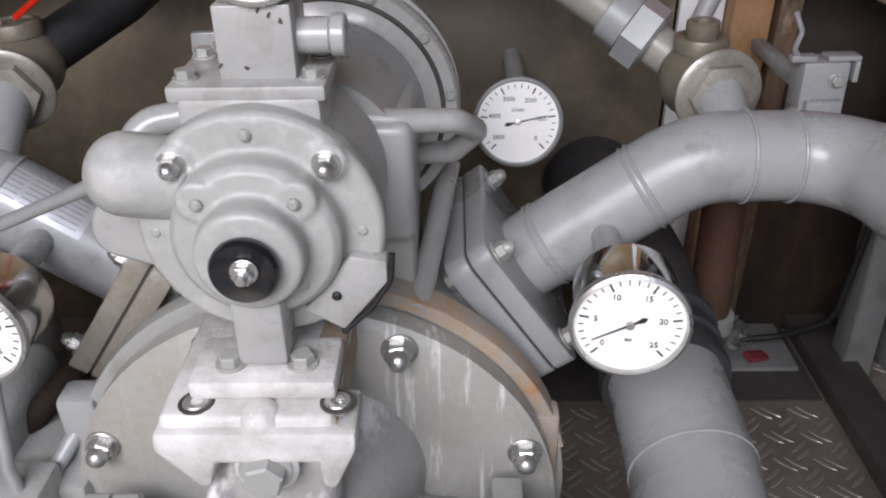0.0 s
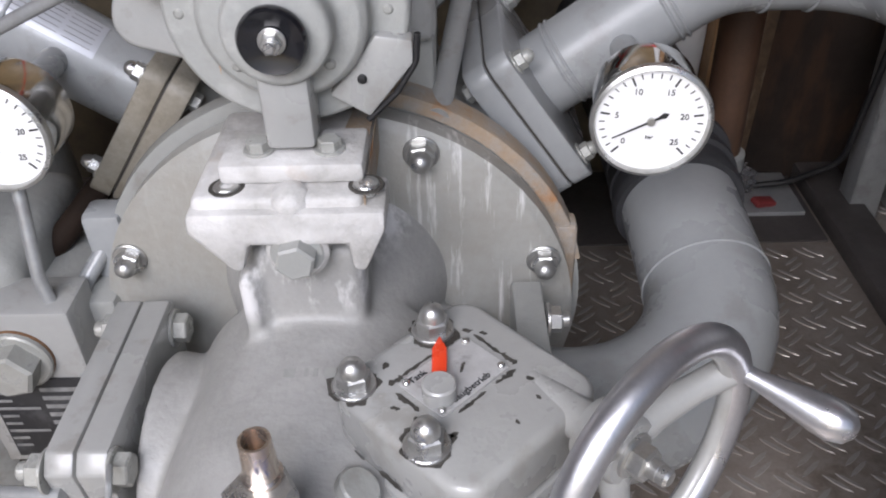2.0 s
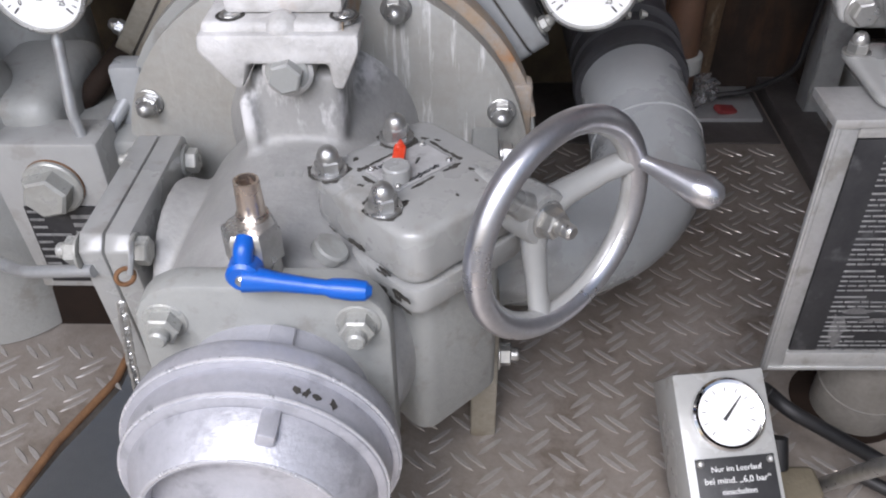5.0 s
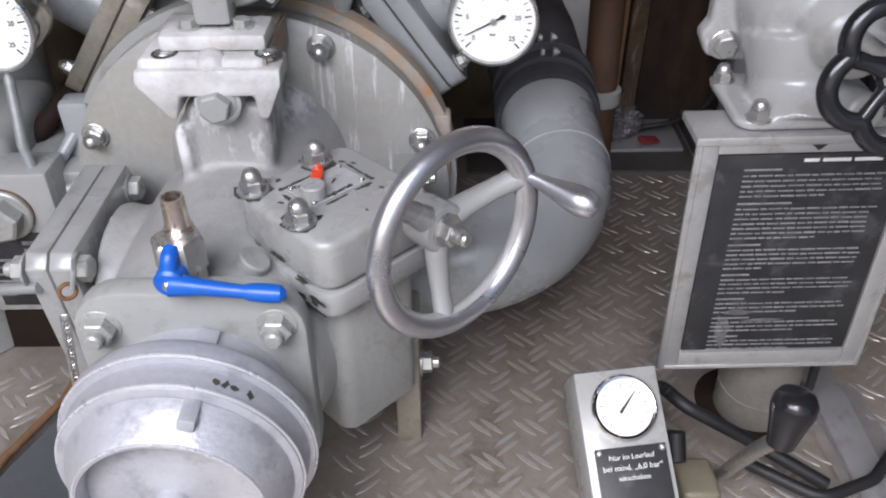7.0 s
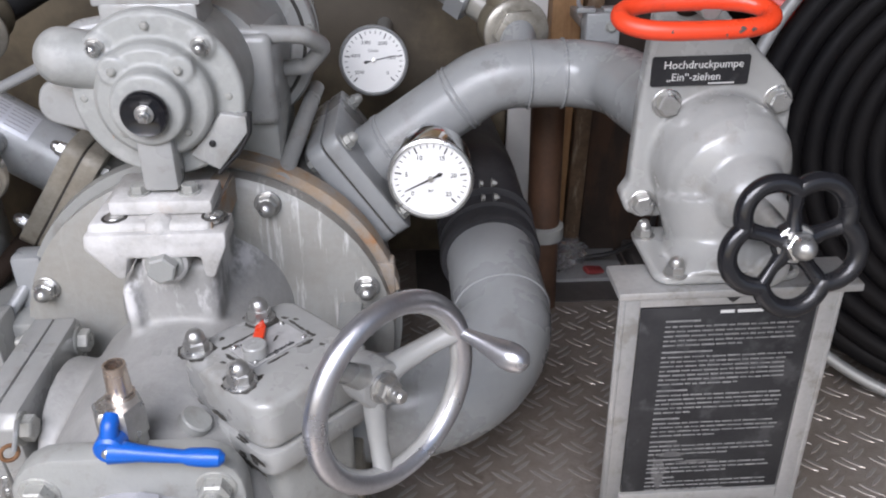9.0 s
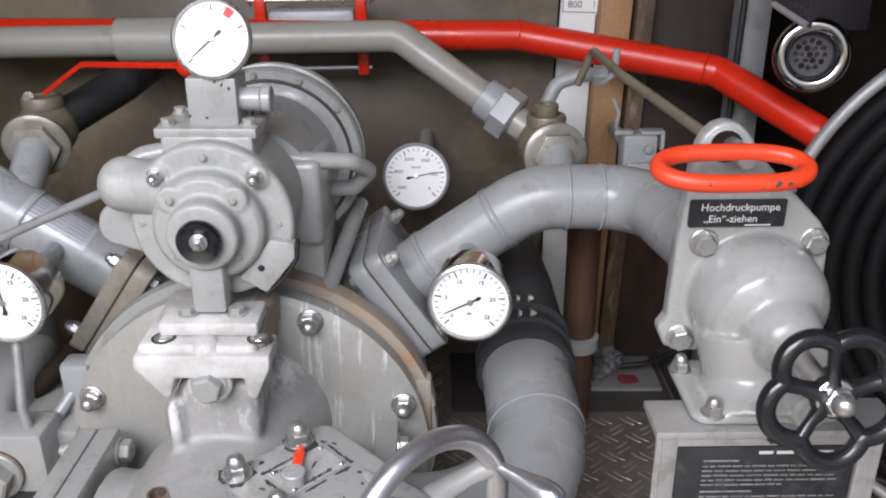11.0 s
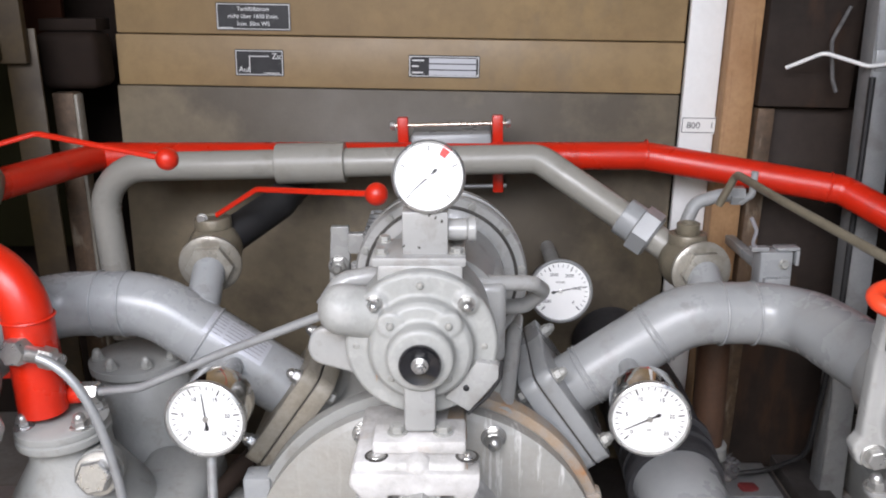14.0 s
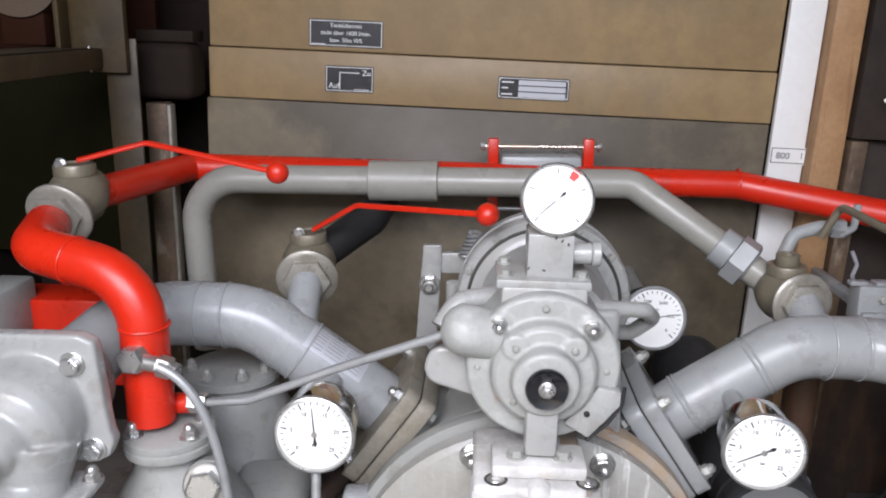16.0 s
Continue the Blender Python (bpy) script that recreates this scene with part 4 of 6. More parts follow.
redl = flanged_pipe("red_elbow_pipe", [(-0.725, 0.655, 0.54), (-0.722, 0.655, 0.76), (-0.90, 0.70, 0.79), (-0.93, 0.80, 0.80)], 0.035, [0.09, 0.05], RED, "glossy red painted bent pipe", [((-0.722, 0.655, 0.69), (0, 0, 1)), ((-0.83, 0.682, 0.778), (-0.95, 0.25, 0.15))])


# ---- high pressure valves on both sides ----
def high_pressure_valve(ox, side, label, oy=0.0, oz=0.0):
    """side 1: as on the right; -1: mirrored."""
    v = thing("high_pressure_valve", (ox, 0.45 + oy, 0.48 + oz), label, "valve", "high pressure valves")

    def w(x, y, z):
        return Vector((ox + side * (x - 0.508), y + oy, z + oz))

    outline = [(0.415, 0.56), (0.405, 0.545), (0.415, 0.52), (0.44, 0.513), (0.57, 0.513), (0.60, 0.56), (0.598, 0.66), (0.585, 0.682), (0.505, 0.762), (0.489, 0.787), (0.476, 0.80), (0.461, 0.805), (0.446, 0.80), (0.434, 0.787), (0.428, 0.768), (0.425, 0.74), (0.418, 0.66)]
    if side < 0:
        outline = [(0.41, 0.56), (0.405, 0.545), (0.415, 0.52), (0.44, 0.513), (0.57, 0.513), (0.60, 0.56), (0.60, 0.67), (0.585, 0.695), (0.56, 0.70), (0.44, 0.70), (0.418, 0.69)]
    pts = [(ox + side * (x - 0.508), z + oz) for x, z in outline]
    fw = Vector((0.12 * side, -0.97, -0.18)).normalized()
    cast_soft(part("body", join(
        moved(prism(pts, 0.026, 0.004), Matrix(((1, 0, 0, 0), (0, 0, -1, 0.537 + oy), (0, 1, 0, 0), (0, 0, 0, 1)))),
        moved(lathe([(0.079, -0.012), (0.079, 0.0), (0.079, 0.02), (0.076, 0.040), (0.068, 0.056), (0.056, 0.066), (0.047, 0.072), (0.043, 0.088), (0.038, 0.102), (0.032, 0.110), (0.028, 0.13)], 56), axis_m(w(0.515, 0.513, 0.592), fw)),
        sweep([w(0.505, 0.48, 0.56), w(0.505, 0.465, 0.51), w(0.505, 0.452, 0.49), w(0.505, 0.45, 0.483)], [0.066, 0.052, 0.056, 0.07], 36),
        cyl(w(0.545, 0.43, 0.50), w(0.55, 0.385, 0.505), 0.022, 24, 0.004),
        moved(prism(round_rect(0.17, 0.13, 0.02), 0.012, 0.003), pose(ox, 0.46 + oy, 0.483 + oz))), GREY, v), 0.0034, 3)
    part("back_housing", lathe([(0.07, 0), (0.075, 0.01), (0.075, 0.06), (0.07, 0.066)], 40), GREY, v, m=axis_m(w(0.508, 0.60, 0.60), AY))
    if side > 0:
        part("eye_collar", ring(0.0195, 0.003, 28, 10), GREY, v, m=axis_m(w(0.461, 0.513, 0.776), AY))
        part("eye_bore", lathe([(0, 0), (0.0185, 0), (0.0185, 0.0015), (0, 0.0015)], 24), DARK, v, m=axis_m(w(0.461, 0.511, 0.776), AY))
    part("spindle", cyl(w(0.505, 0.513, 0.606) + fw * 0.12, w(0.504, 0.29, 0.600), 0.012, 20), ZINC, v)
    for x, z in ((0.449, 0.66), (0.578, 0.66), (0.433, 0.534), (0.58, 0.534)):
        bolt(v, w(x, 0.511, z), AY, 0.0135, "head", ZINC, 12)
    for x, y in ((0.447, 0.406), (0.435, 0.50), (0.57, 0.41)):
        bolt(v, w(x, y, 0.494), (0, 0, 1), 0.011, "cap", ZINC)
    return v


SPACE = RIGHT
hpv = high_pressure_valve(0.508, 1, "grey painted high pressure valve with a domed cover and eye plate")
nameplate = part("name_plate", prism(round_rect(0.112, 0.034, 0.003), 0.0015, 0), SIGN, hpv, "black name plate with white writing", m=axis_m((0.483, 0.510, 0.697), AY))
words("writing", "Hochdruckpumpe", 0.0125, axis_m((0.486, 0.5082, 0.704), AY), PALE, nameplate)
words("writing", "„Ein“-ziehen", 0.0125, axis_m((0.476, 0.5082, 0.690), AY), PALE, nameplate)
bars("small_print", [(0.01, -0.0145, 0.03, 0.0015)], axis_m((0.483, 0.5083, 0.697), AY), PALE, nameplate)

handle = thing("pull_handle", (0.45, 0.44, 0.75), "orange red oval pull handle, paint chipped", "handle")
HO = [Vector((0.4435 + 0.0765 * (abs(math.cos(a)) ** 0.6) * (1 if math.cos(a) > 0 else -1), 0.434 + 0.028 * math.sin(a), 0.776 + 0.008 * math.sin(a))) for a in [2 * math.pi * k / 64 for k in range(65)]]
part("loop", sweep(HO, 0.0095, 16, False), ORANGE, handle)
part("shank", cyl((0.467, 0.455, 0.777), (0.467, 0.56, 0.777), 0.011, 20), ZINC, handle)
rod = thing("push_rod", (0.45, 0.7, 0.78), "grey steel rod behind the handle", "rod")
part("bar", tube([(0.455, 0.54, 0.776), (0.40, 0.80, 0.80), (0.395, 1.0, 0.80), (0.375, 1.02, 0.74)], 0.007, 0.02, 12), VALVE, rod)

# black lobed handwheel
def lobed(a):
    """Rim radius: five full lobes with narrow waists."""
    return 0.0505 + 0.0145 * abs(math.cos(2.5 * a)) ** 0.9


hw = thing("valve_handwheel", (0.504, 0.257, 0.6), "black plastic handwheel with a lobed rim", "handwheel")
HV = Vector((0.02, -0.97, 0.22))
HM = axis_m((0.508, 0.276, 0.600), HV) @ pose(0, 0, 0, 0, 0, 54)
part("rim", sweep([HM @ Vector((lobed(a) * math.cos(a), lobed(a) * math.sin(a), 0)) for a in [2 * math.pi * k / 120 for k in range(121)]], 0.0092, 16, False), BLACK, hw)
for k in range(5):
    a = 2 * math.pi * (k + 0.5) / 5
    part("spoke", sweep([HM @ Vector((0.010 * math.cos(a), 0.010 * math.sin(a), -0.002)), HM @ Vector((0.03 * math.cos(a), 0.03 * math.sin(a), -0.003)), HM @ Vector((0.05 * math.cos(a), 0.05 * math.sin(a), 0))], [0.012, 0.0075, 0.009], 12, True, 0.8), BLACK, hw)
part("hub", lathe([(0.012, -0.03), (0.018, -0.01), (0.0215, -0.004), (0.020, 0.004), (0.0, 0.005)], 28), BLACK, hw, m=HM)
bolt(hw, HM @ Vector((0, 0, 0.002)), HV, 0.0145, "cap", ZINC)

# ---- writing on the instruction board ----
PM = axis_m((0.51, 0.3898, 0.317), AY)
rng = random.Random(4)
lines = []
y = 0.123
blocks = [(1, 5), (1, 7), (1, 5), (1, 4), (1, 3), (1, 3), (1, 3)]
for head, body in blocks:
    lines.append((-0.072, y, rng.uniform(0.03, 0.075), 0.0022))
    y -= 0.0075
    for k in range(body):
        x = -0.072
        end = 0.085 if k < body - 1 else rng.uniform(-0.03, 0.04)
        while x < end - 0.006:
            wd = rng.uniform(0.005, 0.018)
            lines.append((x, y + rng.uniform(-0.0002, 0.0002), min(wd, end - x), rng.uniform(0.0014, 0.0021)))
            x += wd + 0.0021
        y -= 0.0066
    y -= 0.003
for x0, x1, z0, z1 in ((0.384, 0.389, 0.145, 0.472), (0.633, 0.638, 0.145, 0.472), (0.389, 0.633, 0.145, 0.150)):
    part("rim", block(x0, x1, 0.3875, 0.3945, z0, z1, 0.0012), ALUSHEET, board)
for q, (x, z, w0, h0) in enumerate(((0.452, 0.212, 0.012, 0.03), (0.468, 0.238, 0.022, 0.006), (0.455, 0.195, 0.008, 0.018), (0.50, 0.226, 0.03, 0.003))):
    pts = [(w0 * (0.5 + 0.5 * rng.random()) * math.cos(2 * math.pi * k / 14), h0 * (0.5 + 0.5 * rng.random()) * math.sin(2 * math.pi * k / 14)) for k in range(14)]
    part("smudge", prism(pts, 0.0002, 0), DULLGREY, board, m=axis_m((x, 0.3896 - 0.0003 * q, z), AY))
for x, z in ((0.3945, 0.43), (0.3945, 0.30), (0.6275, 0.43), (0.6275, 0.30)):
    bolt(board, (x, 0.3938, z), AY, 0.0032, "pin", ZINC, 0, "rivet")
tagged(bars("print", lines, PM, DIMPRINT, bpy.data.objects["panel"]), kind="stuff")
bars("heading", [(-0.01, 0.134, 0.016, 0.004), (0.01, 0.134, 0.03, 0.004), (0.044, 0.134, 0.03, 0.004)], PM, PALE, bpy.data.objects["panel"])
for x in (0.395, 0.63):
    for z in (0.46, 0.31, 0.16):
        bolt(board, (x, 0.394, z), AY, 0.0035, "pin", ZINC, 0, "rivet")
for x0, x1, z0, z1 in ((0.382, 0.406, 0.145, 0.472), (0.614, 0.64, 0.145, 0.472), (0.406, 0.614, 0.145, 0.172), (0.406, 0.614, 0.460, 0.472)):
    part("frame_strip", block(x0, x1, 0.3895, 0.396, z0, z1, 0.0015), ALUSHEET, board)
part("arrow_mark", prism([(-0.008, 0.004), (0.008, 0.004), (0, -0.003)], 0.0006, 0), INK, board, m=axis_m((0.512, 0.3892, 0.466), AY))
SPACE = BASE
col = thing("column", (0.555, 0.47, 0.0), "grey painted tubular column under the board", "column")
# the board's shadow is carried by the dark column colour
part("tube", lathe([(0.054, 0), (0.054, 0.471)], 40), COLUMN, col, m=pose(0.555, 0.46, 0.0))
part("weld_seam", ring(0.0542, 0.0016, 40, 8), COLUMN, col, m=pose(0.555, 0.46, 0.05, 6))

# ---- switch box with gauge ----
sw = thing("switch_box", (0.33, 0.27, 0.0), "grey switch box with a small gauge and black plate", "switch box")
SN = Vector((0.02, -0.60, 0.80)).normalized()
SM = axis_m((0.319, 0.307, 0.160), SN, (-0.10, 0.8, 0.6))
part("box", block(-0.053, 0.049, -0.19, 0.048, -0.09, 0.0, 0.003), GREY, sw, m=SM)
dialm = SM @ Matrix.Translation((0, 0.0, 0.006))
gb = part("gauge_case", lathe([(0.036, -0.006), (0.0395, -0.005), (0.0395, 0.004), (0.037, 0.006), (0.034, 0.005), (0.033, 0.001)], 48, False), CHROME, sw, m=dialm)
part("gauge_dial", lathe([(0, 0), (0.034, 0), (0.034, 0.001), (0, 0.001)], 40), DIAL, gb, m=dialm)
tk = bmesh.new()
for k in range(11):
    a = radians(225 - 27 * k)
    q = bmesh.ops.create_cube(tk, size=1)["verts"]
    bmesh.ops.transform(tk, verts=q, matrix=pose(0, 0, 0, 0, 0, math.degrees(a)) @ Matrix.Translation((0.027, 0, 0.0013)) @ Matrix.Diagonal((0.005, 0.0008, 0.0006, 1)))
part("gauge_scale", tk, INK, gb, m=dialm)
part("gauge_needle", prism([(-0.008, -0.002), (0.025, -0.0004), (0.025, 0.0004), (-0.008, 0.002)], 0.0008, 0), INK, gb, m=dialm @ pose(0, 0, 0.0016, 0, 0, 48))
pl = part("switch_plate", block(-0.043, 0.043, -0.18, -0.045, 0.0, 0.0025, 0.0008), SIGN, sw, "black plate with white writing", m=SM)
for txt, yy, sz in (("Nur im Leerlauf", -0.057, 0.0085), ("bei mind. „6,0 bar“", -0.069, 0.0095), ("einschalten", -0.081, 0.0085), ("Aus", -0.110, 0.0095)):
    words("writing", txt, sz, SM @ Matrix.Translation((0, yy, 0.0028)), PALE, pl)
for x in (-0.038, 0.038):
    bolt(pl, SM @ Vector((x, -0.05, 0.0025)), SN, 0.004, "pin", ZINC, 0, "screw")

# lever with black knob, valve beside it
lev = thing("control_lever", (0.46, 0.24, 0.0), "steel control lever with a black knob", "lever")
part("rod", tube([(0.47, 0.33, 0.0), (0.458, 0.24, 0.16), (0.456, 0.195, 0.235)], 0.009, 0.03, 16), ZINC, lev)
part("knob", lathe([(0.012, -0.05), (0.018, -0.046), (0.024, -0.012), (0.029, 0.012), (0.029, 0.024), (0.024, 0.034), (0.014, 0.039), (0, 0.040)], 36), BLACK, lev, "shiny black knob", m=axis_m((0.459, 0.198, 0.262), (0.10, 0.12, 1.0)) @ Matrix.Scale(0.8, 4))
vb = thing("solenoid_valve", (0.42, 0.30, 0.0), "small grey valve with hoses on the floor", "valve")
part("body", block(0.40, 0.45, 0.262, 0.325, 0.0, 0.05, 0.008, 3), VALVE, vb)
part("fitting", cyl((0.405, 0.32, 0.045), (0.405, 0.345, 0.075), 0.013, 20), RUBBER, vb)
for nm, pts, r in (("air_hose", [(0.37, 0.36, 0.14), (0.40, 0.40, 0.10), (0.41, 0.36, 0.11), (0.52, 0.34, 0.05), (0.6, 0.30, 0.02)], 0.009), ("cable", [(0.50, 0.33, 0.03), (0.58, 0.27, 0.03), (0.66, 0.30, 0.03), (0.76, 0.40, 0.03), (0.9, 0.42, 0.03)], 0.008), ("cable", [(0.60, 0.40, 0.40), (0.605, 0.42, 0.15), (0.61, 0.42, 0.02)], 0.006)):
    t = thing(nm, pts[0], "black rubber hose lying on the floor", "hose")
    part("hose", tube(pts, r, 0.04, 12), RUBBER, t)
bag = thing("plastic_sheet", (0.64, 0.36, 0.0), "crumpled clear plastic sheet on the floor", "sheet")
bm = bmesh.new()
bmesh.ops.create_grid(bm, x_segments=26, y_segments=26, size=0.5)
for v in bm.verts:
    n = noise.noise(v.co * 6.0) * 0.5 + noise.noise(v.co * 15.0) * 0.2
    v.co = Vector((v.co.x * 0.10, v.co.y * 0.30, 0.016 + 0.028 * abs(n)))
part("film", bm, CLEAR, bag, m=pose(0.672, 0.33, 0.0, 0, 0, 4))

# ---- ball valves ----


def ball_valve(label, cap, nut, lever=None, mid=None, back=None):
    cap, nut = Vector(cap), Vector(nut)
    t = thing("ball_valve", nut, label, "valve", "ball valves")
    body = Vector((cap.x, cap.y + 0.012, cap.z - 0.06))
    part("bonnet", lathe([(0.036, 0), (0.0365, 0.028), (0.033, 0.030), (0.032, 0.035), (0.0345, 0.037), (0.0345, 0.052), (0.033, 0.055), (0.026, 0.056), (0.024, 0.053), (0.0, 0.053)], 36), VALVE, t, m=pose(cap.x, cap.y + 0.012, cap.z - 0.058))
    part("body", lathe([(0.034, -0.05), (0.040, -0.035), (0.048, -0.014), (0.050, 0.0), (0.048, 0.014), (0.040, 0.035), (0.034, 0.05)], 36), VALVE, t, m=axis_m(body, nut - body))
    d = (nut - body).normalized()
    part("nut_flange", lathe([(0.036, 0), (0.053, 0.001), (0.0555, 0.005), (0.0555, 0.011), (0.052, 0.014), (0.042, 0.015)], 40), FITTING, t, m=axis_m(nut - d * 0.012, d))
    part("hex_nut", hexagon(0.042, 0.016), FITTING, t, m=axis_m(nut + d * 0.002, d))
    if back:
        part("tail", tube([body, *back], 0.034 if lever and lever[0] > -0.4 else 0.029, 0.03, 24), RUBBER if lever and lever[0] > -0.4 else RED, t)
    if lever:
        lv = part("lever", sweep(rounded([cap + Vector((0.012, 0, 0.004)), mid, lever], 0.03), 0.0052, 12, True, 0.7), RED, t, "red lever with a ball end")
        part("ball", lathe([(0.0185 * math.sin(radians(a)), 0.0185 * math.cos(radians(a))) for a in range(180, -1, -18)], 24), RED, lv, m=Matrix.Translation(lever))
        bolt(t, cap + Vector((-0.012, -0.01, 0.0)), AY, 0.008, "head", ZINC)
    return t, d


SPACE = TANK
bvl, dl = ball_valve("grey ball valve with a long red lever", (-0.559, 1.012, 0.742), (-0.548, 0.949, 0.67), (-0.225, 0.805, 0.826), (-0.46, 0.98, 0.80), [(-0.46, 1.15, 0.735), (-0.435, 1.385, 0.765)])
part("stub", cyl(Vector((-0.548, 0.949, 0.67)), Vector((-0.545, 0.87, 0.615)), 0.029, 24), PIPE, bvl)
bvt, dt = ball_valve("grey ball valve with a red lever on the red pipe", (-0.927, 0.885, 0.887), (-0.929, 0.831, 0.808), (-0.566, 0.85, 0.881), (-0.80, 0.90, 0.92), [(-0.925, 0.93, 0.822), (-0.92, 0.96, 0.822)])
bvr, dr = ball_valve("grey ball valve with a plain cap", (0.322, 1.01, 0.695), (0.333, 0.957, 0.637))
part("stub", cyl(Vector((0.333, 0.957, 0.637)), Vector((0.33, 0.88, 0.60)), 0.03, 24), PIPE, bvr)
part("cap_nut", lathe([(0.02, 0), (0.021, 0.002), (0.021, 0.02), (0.018, 0.022), (0.013, 0.021), (0.012, 0.012), (0, 0.012)], 28), VALVE, bvr, m=pose(0.322, 1.022, 0.69))
un = thing("union_nut", (0.27, 1.11, 0.66), "grey hexagonal union nut on the pipe end", "pipe fitting")
ud = (Vector((0.33, 1.04, 0.632)) - Vector((0.06, 1.165, 0.81))).normalized()
part("nut", hexagon(0.047, 0.038), PIPE, un, m=axis_m(Vector((0.27, 1.075, 0.672)) - ud * 0.035, ud))
part("collar", cyl(Vector((0.27, 1.075, 0.672)) - ud * 0.07, Vector((0.27, 1.075, 0.672)) - ud * 0.036, 0.038, 28), PIPE, un)

# ---- clamp on the red pipe ----
for x in (-0.215, -0.018):
    c = thing("pipe_clamp", (x, 1.26, 0.80), "red painted pipe clamp bolted to the wall", "clamp", "pipe clamps")
    part("strap", lathe([(0.030, -0.011), (0.0345, -0.011), (0.0345, 0.011), (0.030, 0.011)], 36), RED, c, m=axis_m((x, 1.262, 0.797), (1, 0, 0)))
    for z0, z1 in ((0.828, 0.885), (0.722, 0.768)):
        part("ear", block(x - 0.011, x + 0.011, 1.255, 1.275, z0, z1, 0.003), RED, c)
rods = thing("threaded_rod", (-0.1, 1.262, 0.868), "threaded steel rod through the clamps", "rod", "rods")
part("rod", cyl((-0.235, 1.262, 0.868), (0.0, 1.262, 0.868), 0.0045, 12), BRASS, rods)
for x in (-0.232, 0.0):
    bolt(rods, (x, 1.262, 0.868), (-1 if x < -0.1 else 1, 0, 0), 0.009, "head", ZINC)
rods2 = thing("threaded_rod", (-0.1, 1.262, 0.736), "threaded steel rod through the clamps", "rod", "rods")
part("rod", cyl((-0.235, 1.262, 0.736), (0.0, 1.262, 0.736), 0.0045, 12), STEEL, rods2)
part("filler_plate", block(-0.20, -0.03, 1.25, 1.39, 0.775, 0.85, 0.01), PIPE, rods2)

# ---- plates on the wall ----


def wall_plate(name, x0, x1, z0, z1, y, material, label):
    t = thing(name, ((x0 + x1) / 2, y, z0), label, "sign", "wall plates")
    w, h = x1 - x0, z1 - z0
    m = axis_m(((x0 + x1) / 2, y, (z0 + z1) / 2), AY) @ pose(0, 0, 0, 0, 0, -2.4)
    part("sheet", prism(round_rect(w, h, 0.003), 0.0015, 0), material, t, m=m)
    part("border", join(*[block(a, b, c, d, 0.0013, 0.002, 0) for a, b, c, d in ((-w / 2 + 0.002, w / 2 - 0.002, h / 2 - 0.004, h / 2 - 0.0025), (-w / 2 + 0.002, w / 2 - 0.002, -h / 2 + 0.0025, -h / 2 + 0.004), (-w / 2 + 0.002, -w / 2 + 0.0035, -h / 2 + 0.004, h / 2 - 0.004), (w / 2 - 0.0035, w / 2 - 0.002, -h / 2 + 0.004, h / 2 - 0.004))]), PALE if material is SIGN else INK, t, m=m)
    return t, m @ Matrix.Translation((0, 0, 0.0018)), w, h


tp, m, w, h = wall_plate("tank_plate", -0.621, -0.459, 1.064, 1.122, 1.3915, SIGN, "black plate with white writing on the tank wall")
for k, txt in enumerate(("Tankfüllstrom", "nicht über 1600 l/min.", "bzw. 50m WS")):
    words("writing", txt, 0.0125, m @ Matrix.Translation((0, 0.016 - 0.0155 * k, 0)), PALE, tp)
bars("small_print", [(-0.075, -0.0235, 0.03, 0.0015)], m, PALE, tp)
zp, m, w, h = wall_plate("lever_plate", -0.588, -0.481, 0.967, 1.024, 1.3875, SIGN, "black plate marking open and shut on the tank wall")
words("writing", "Auf", 0.017, m @ Matrix.Translation((-0.034, -0.015, 0)), PALE, zp)
words("writing", "Zu", 0.017, m @ Matrix.Translation((0.038, 0.014, 0)), PALE, zp)
bars("angle_line", [(-0.022, 0.014, 0.044, 0.0018), (-0.022, -0.004, 0.0018, 0.036), (0.01, -0.022, 0.034, 0.0015)], m, PALE, zp)
yp, m, w, h = wall_plate("type_plate", -0.207, -0.051, 0.953, 1.001, 1.3875, SIGN, "black and silver type plate on the tank wall")
part("field", join(*[block(-0.033, 0.07, z0, z0 + 0.0105, 0, 0.0008, 0) for z0 in (0.007, -0.006, -0.019)]), LABEL, yp, m=m)
bars("caption", [(-0.07, 0.0125, 0.026, 0.003), (-0.07, 0.0, 0.014, 0.003), (-0.07, -0.0135, 0.024, 0.003)], m, PALE, yp)
for sx in (-1, 1):
    for sy in (-1, 1):
        bolt(yp, m @ Vector((sx * 0.073, sy * 0.019, 0)), AY, 0.0025, "pin", ZINC, 0, "rivet")
lp8, m, w, h = wall_plate("level_plate", 0.388, 0.466, 0.819, 0.857, 1.3715, WHITE, "white level plate with a black number on the strip")
words("writing", "800", 0.02, m @ Matrix.Translation((-0.012, -0.001, 0)), INK, lp8)
words("writing", "l", 0.018, m @ Matrix.Translation((0.028, 0.0, 0)), INK, lp8)

# ---- left side: high pressure valve, red pipe foot, pump casting ----
SPACE = LEFT
lhv = high_pressure_valve(-0.835, -1, "grey painted high pressure valve on the pump casting", 0.035, 0.015)
casting = thing("pump_casting", (-0.68, 0.7, 0.0), "grey cast iron pump body with flanges and plugs", "pump")
part("body", lathe([(0.12, 0.0), (0.13, 0.10), (0.125, 0.30), (0.11, 0.37), (0.08, 0.42), (0.062, 0.45), (0.058, 0.49)], 40), CAST, casting, m=pose(-0.70, 0.67, 0.01))
part("flange", lathe([(0.055, 0), (0.067, 0.001), (0.068, 0.004), (0.068, 0.012), (0.065, 0.014), (0.065, 0.017), (0.067, 0.018), (0.067, 0.026), (0.063, 0.029)], 56), CAST, casting, m=pose(-0.70, 0.655, 0.498))
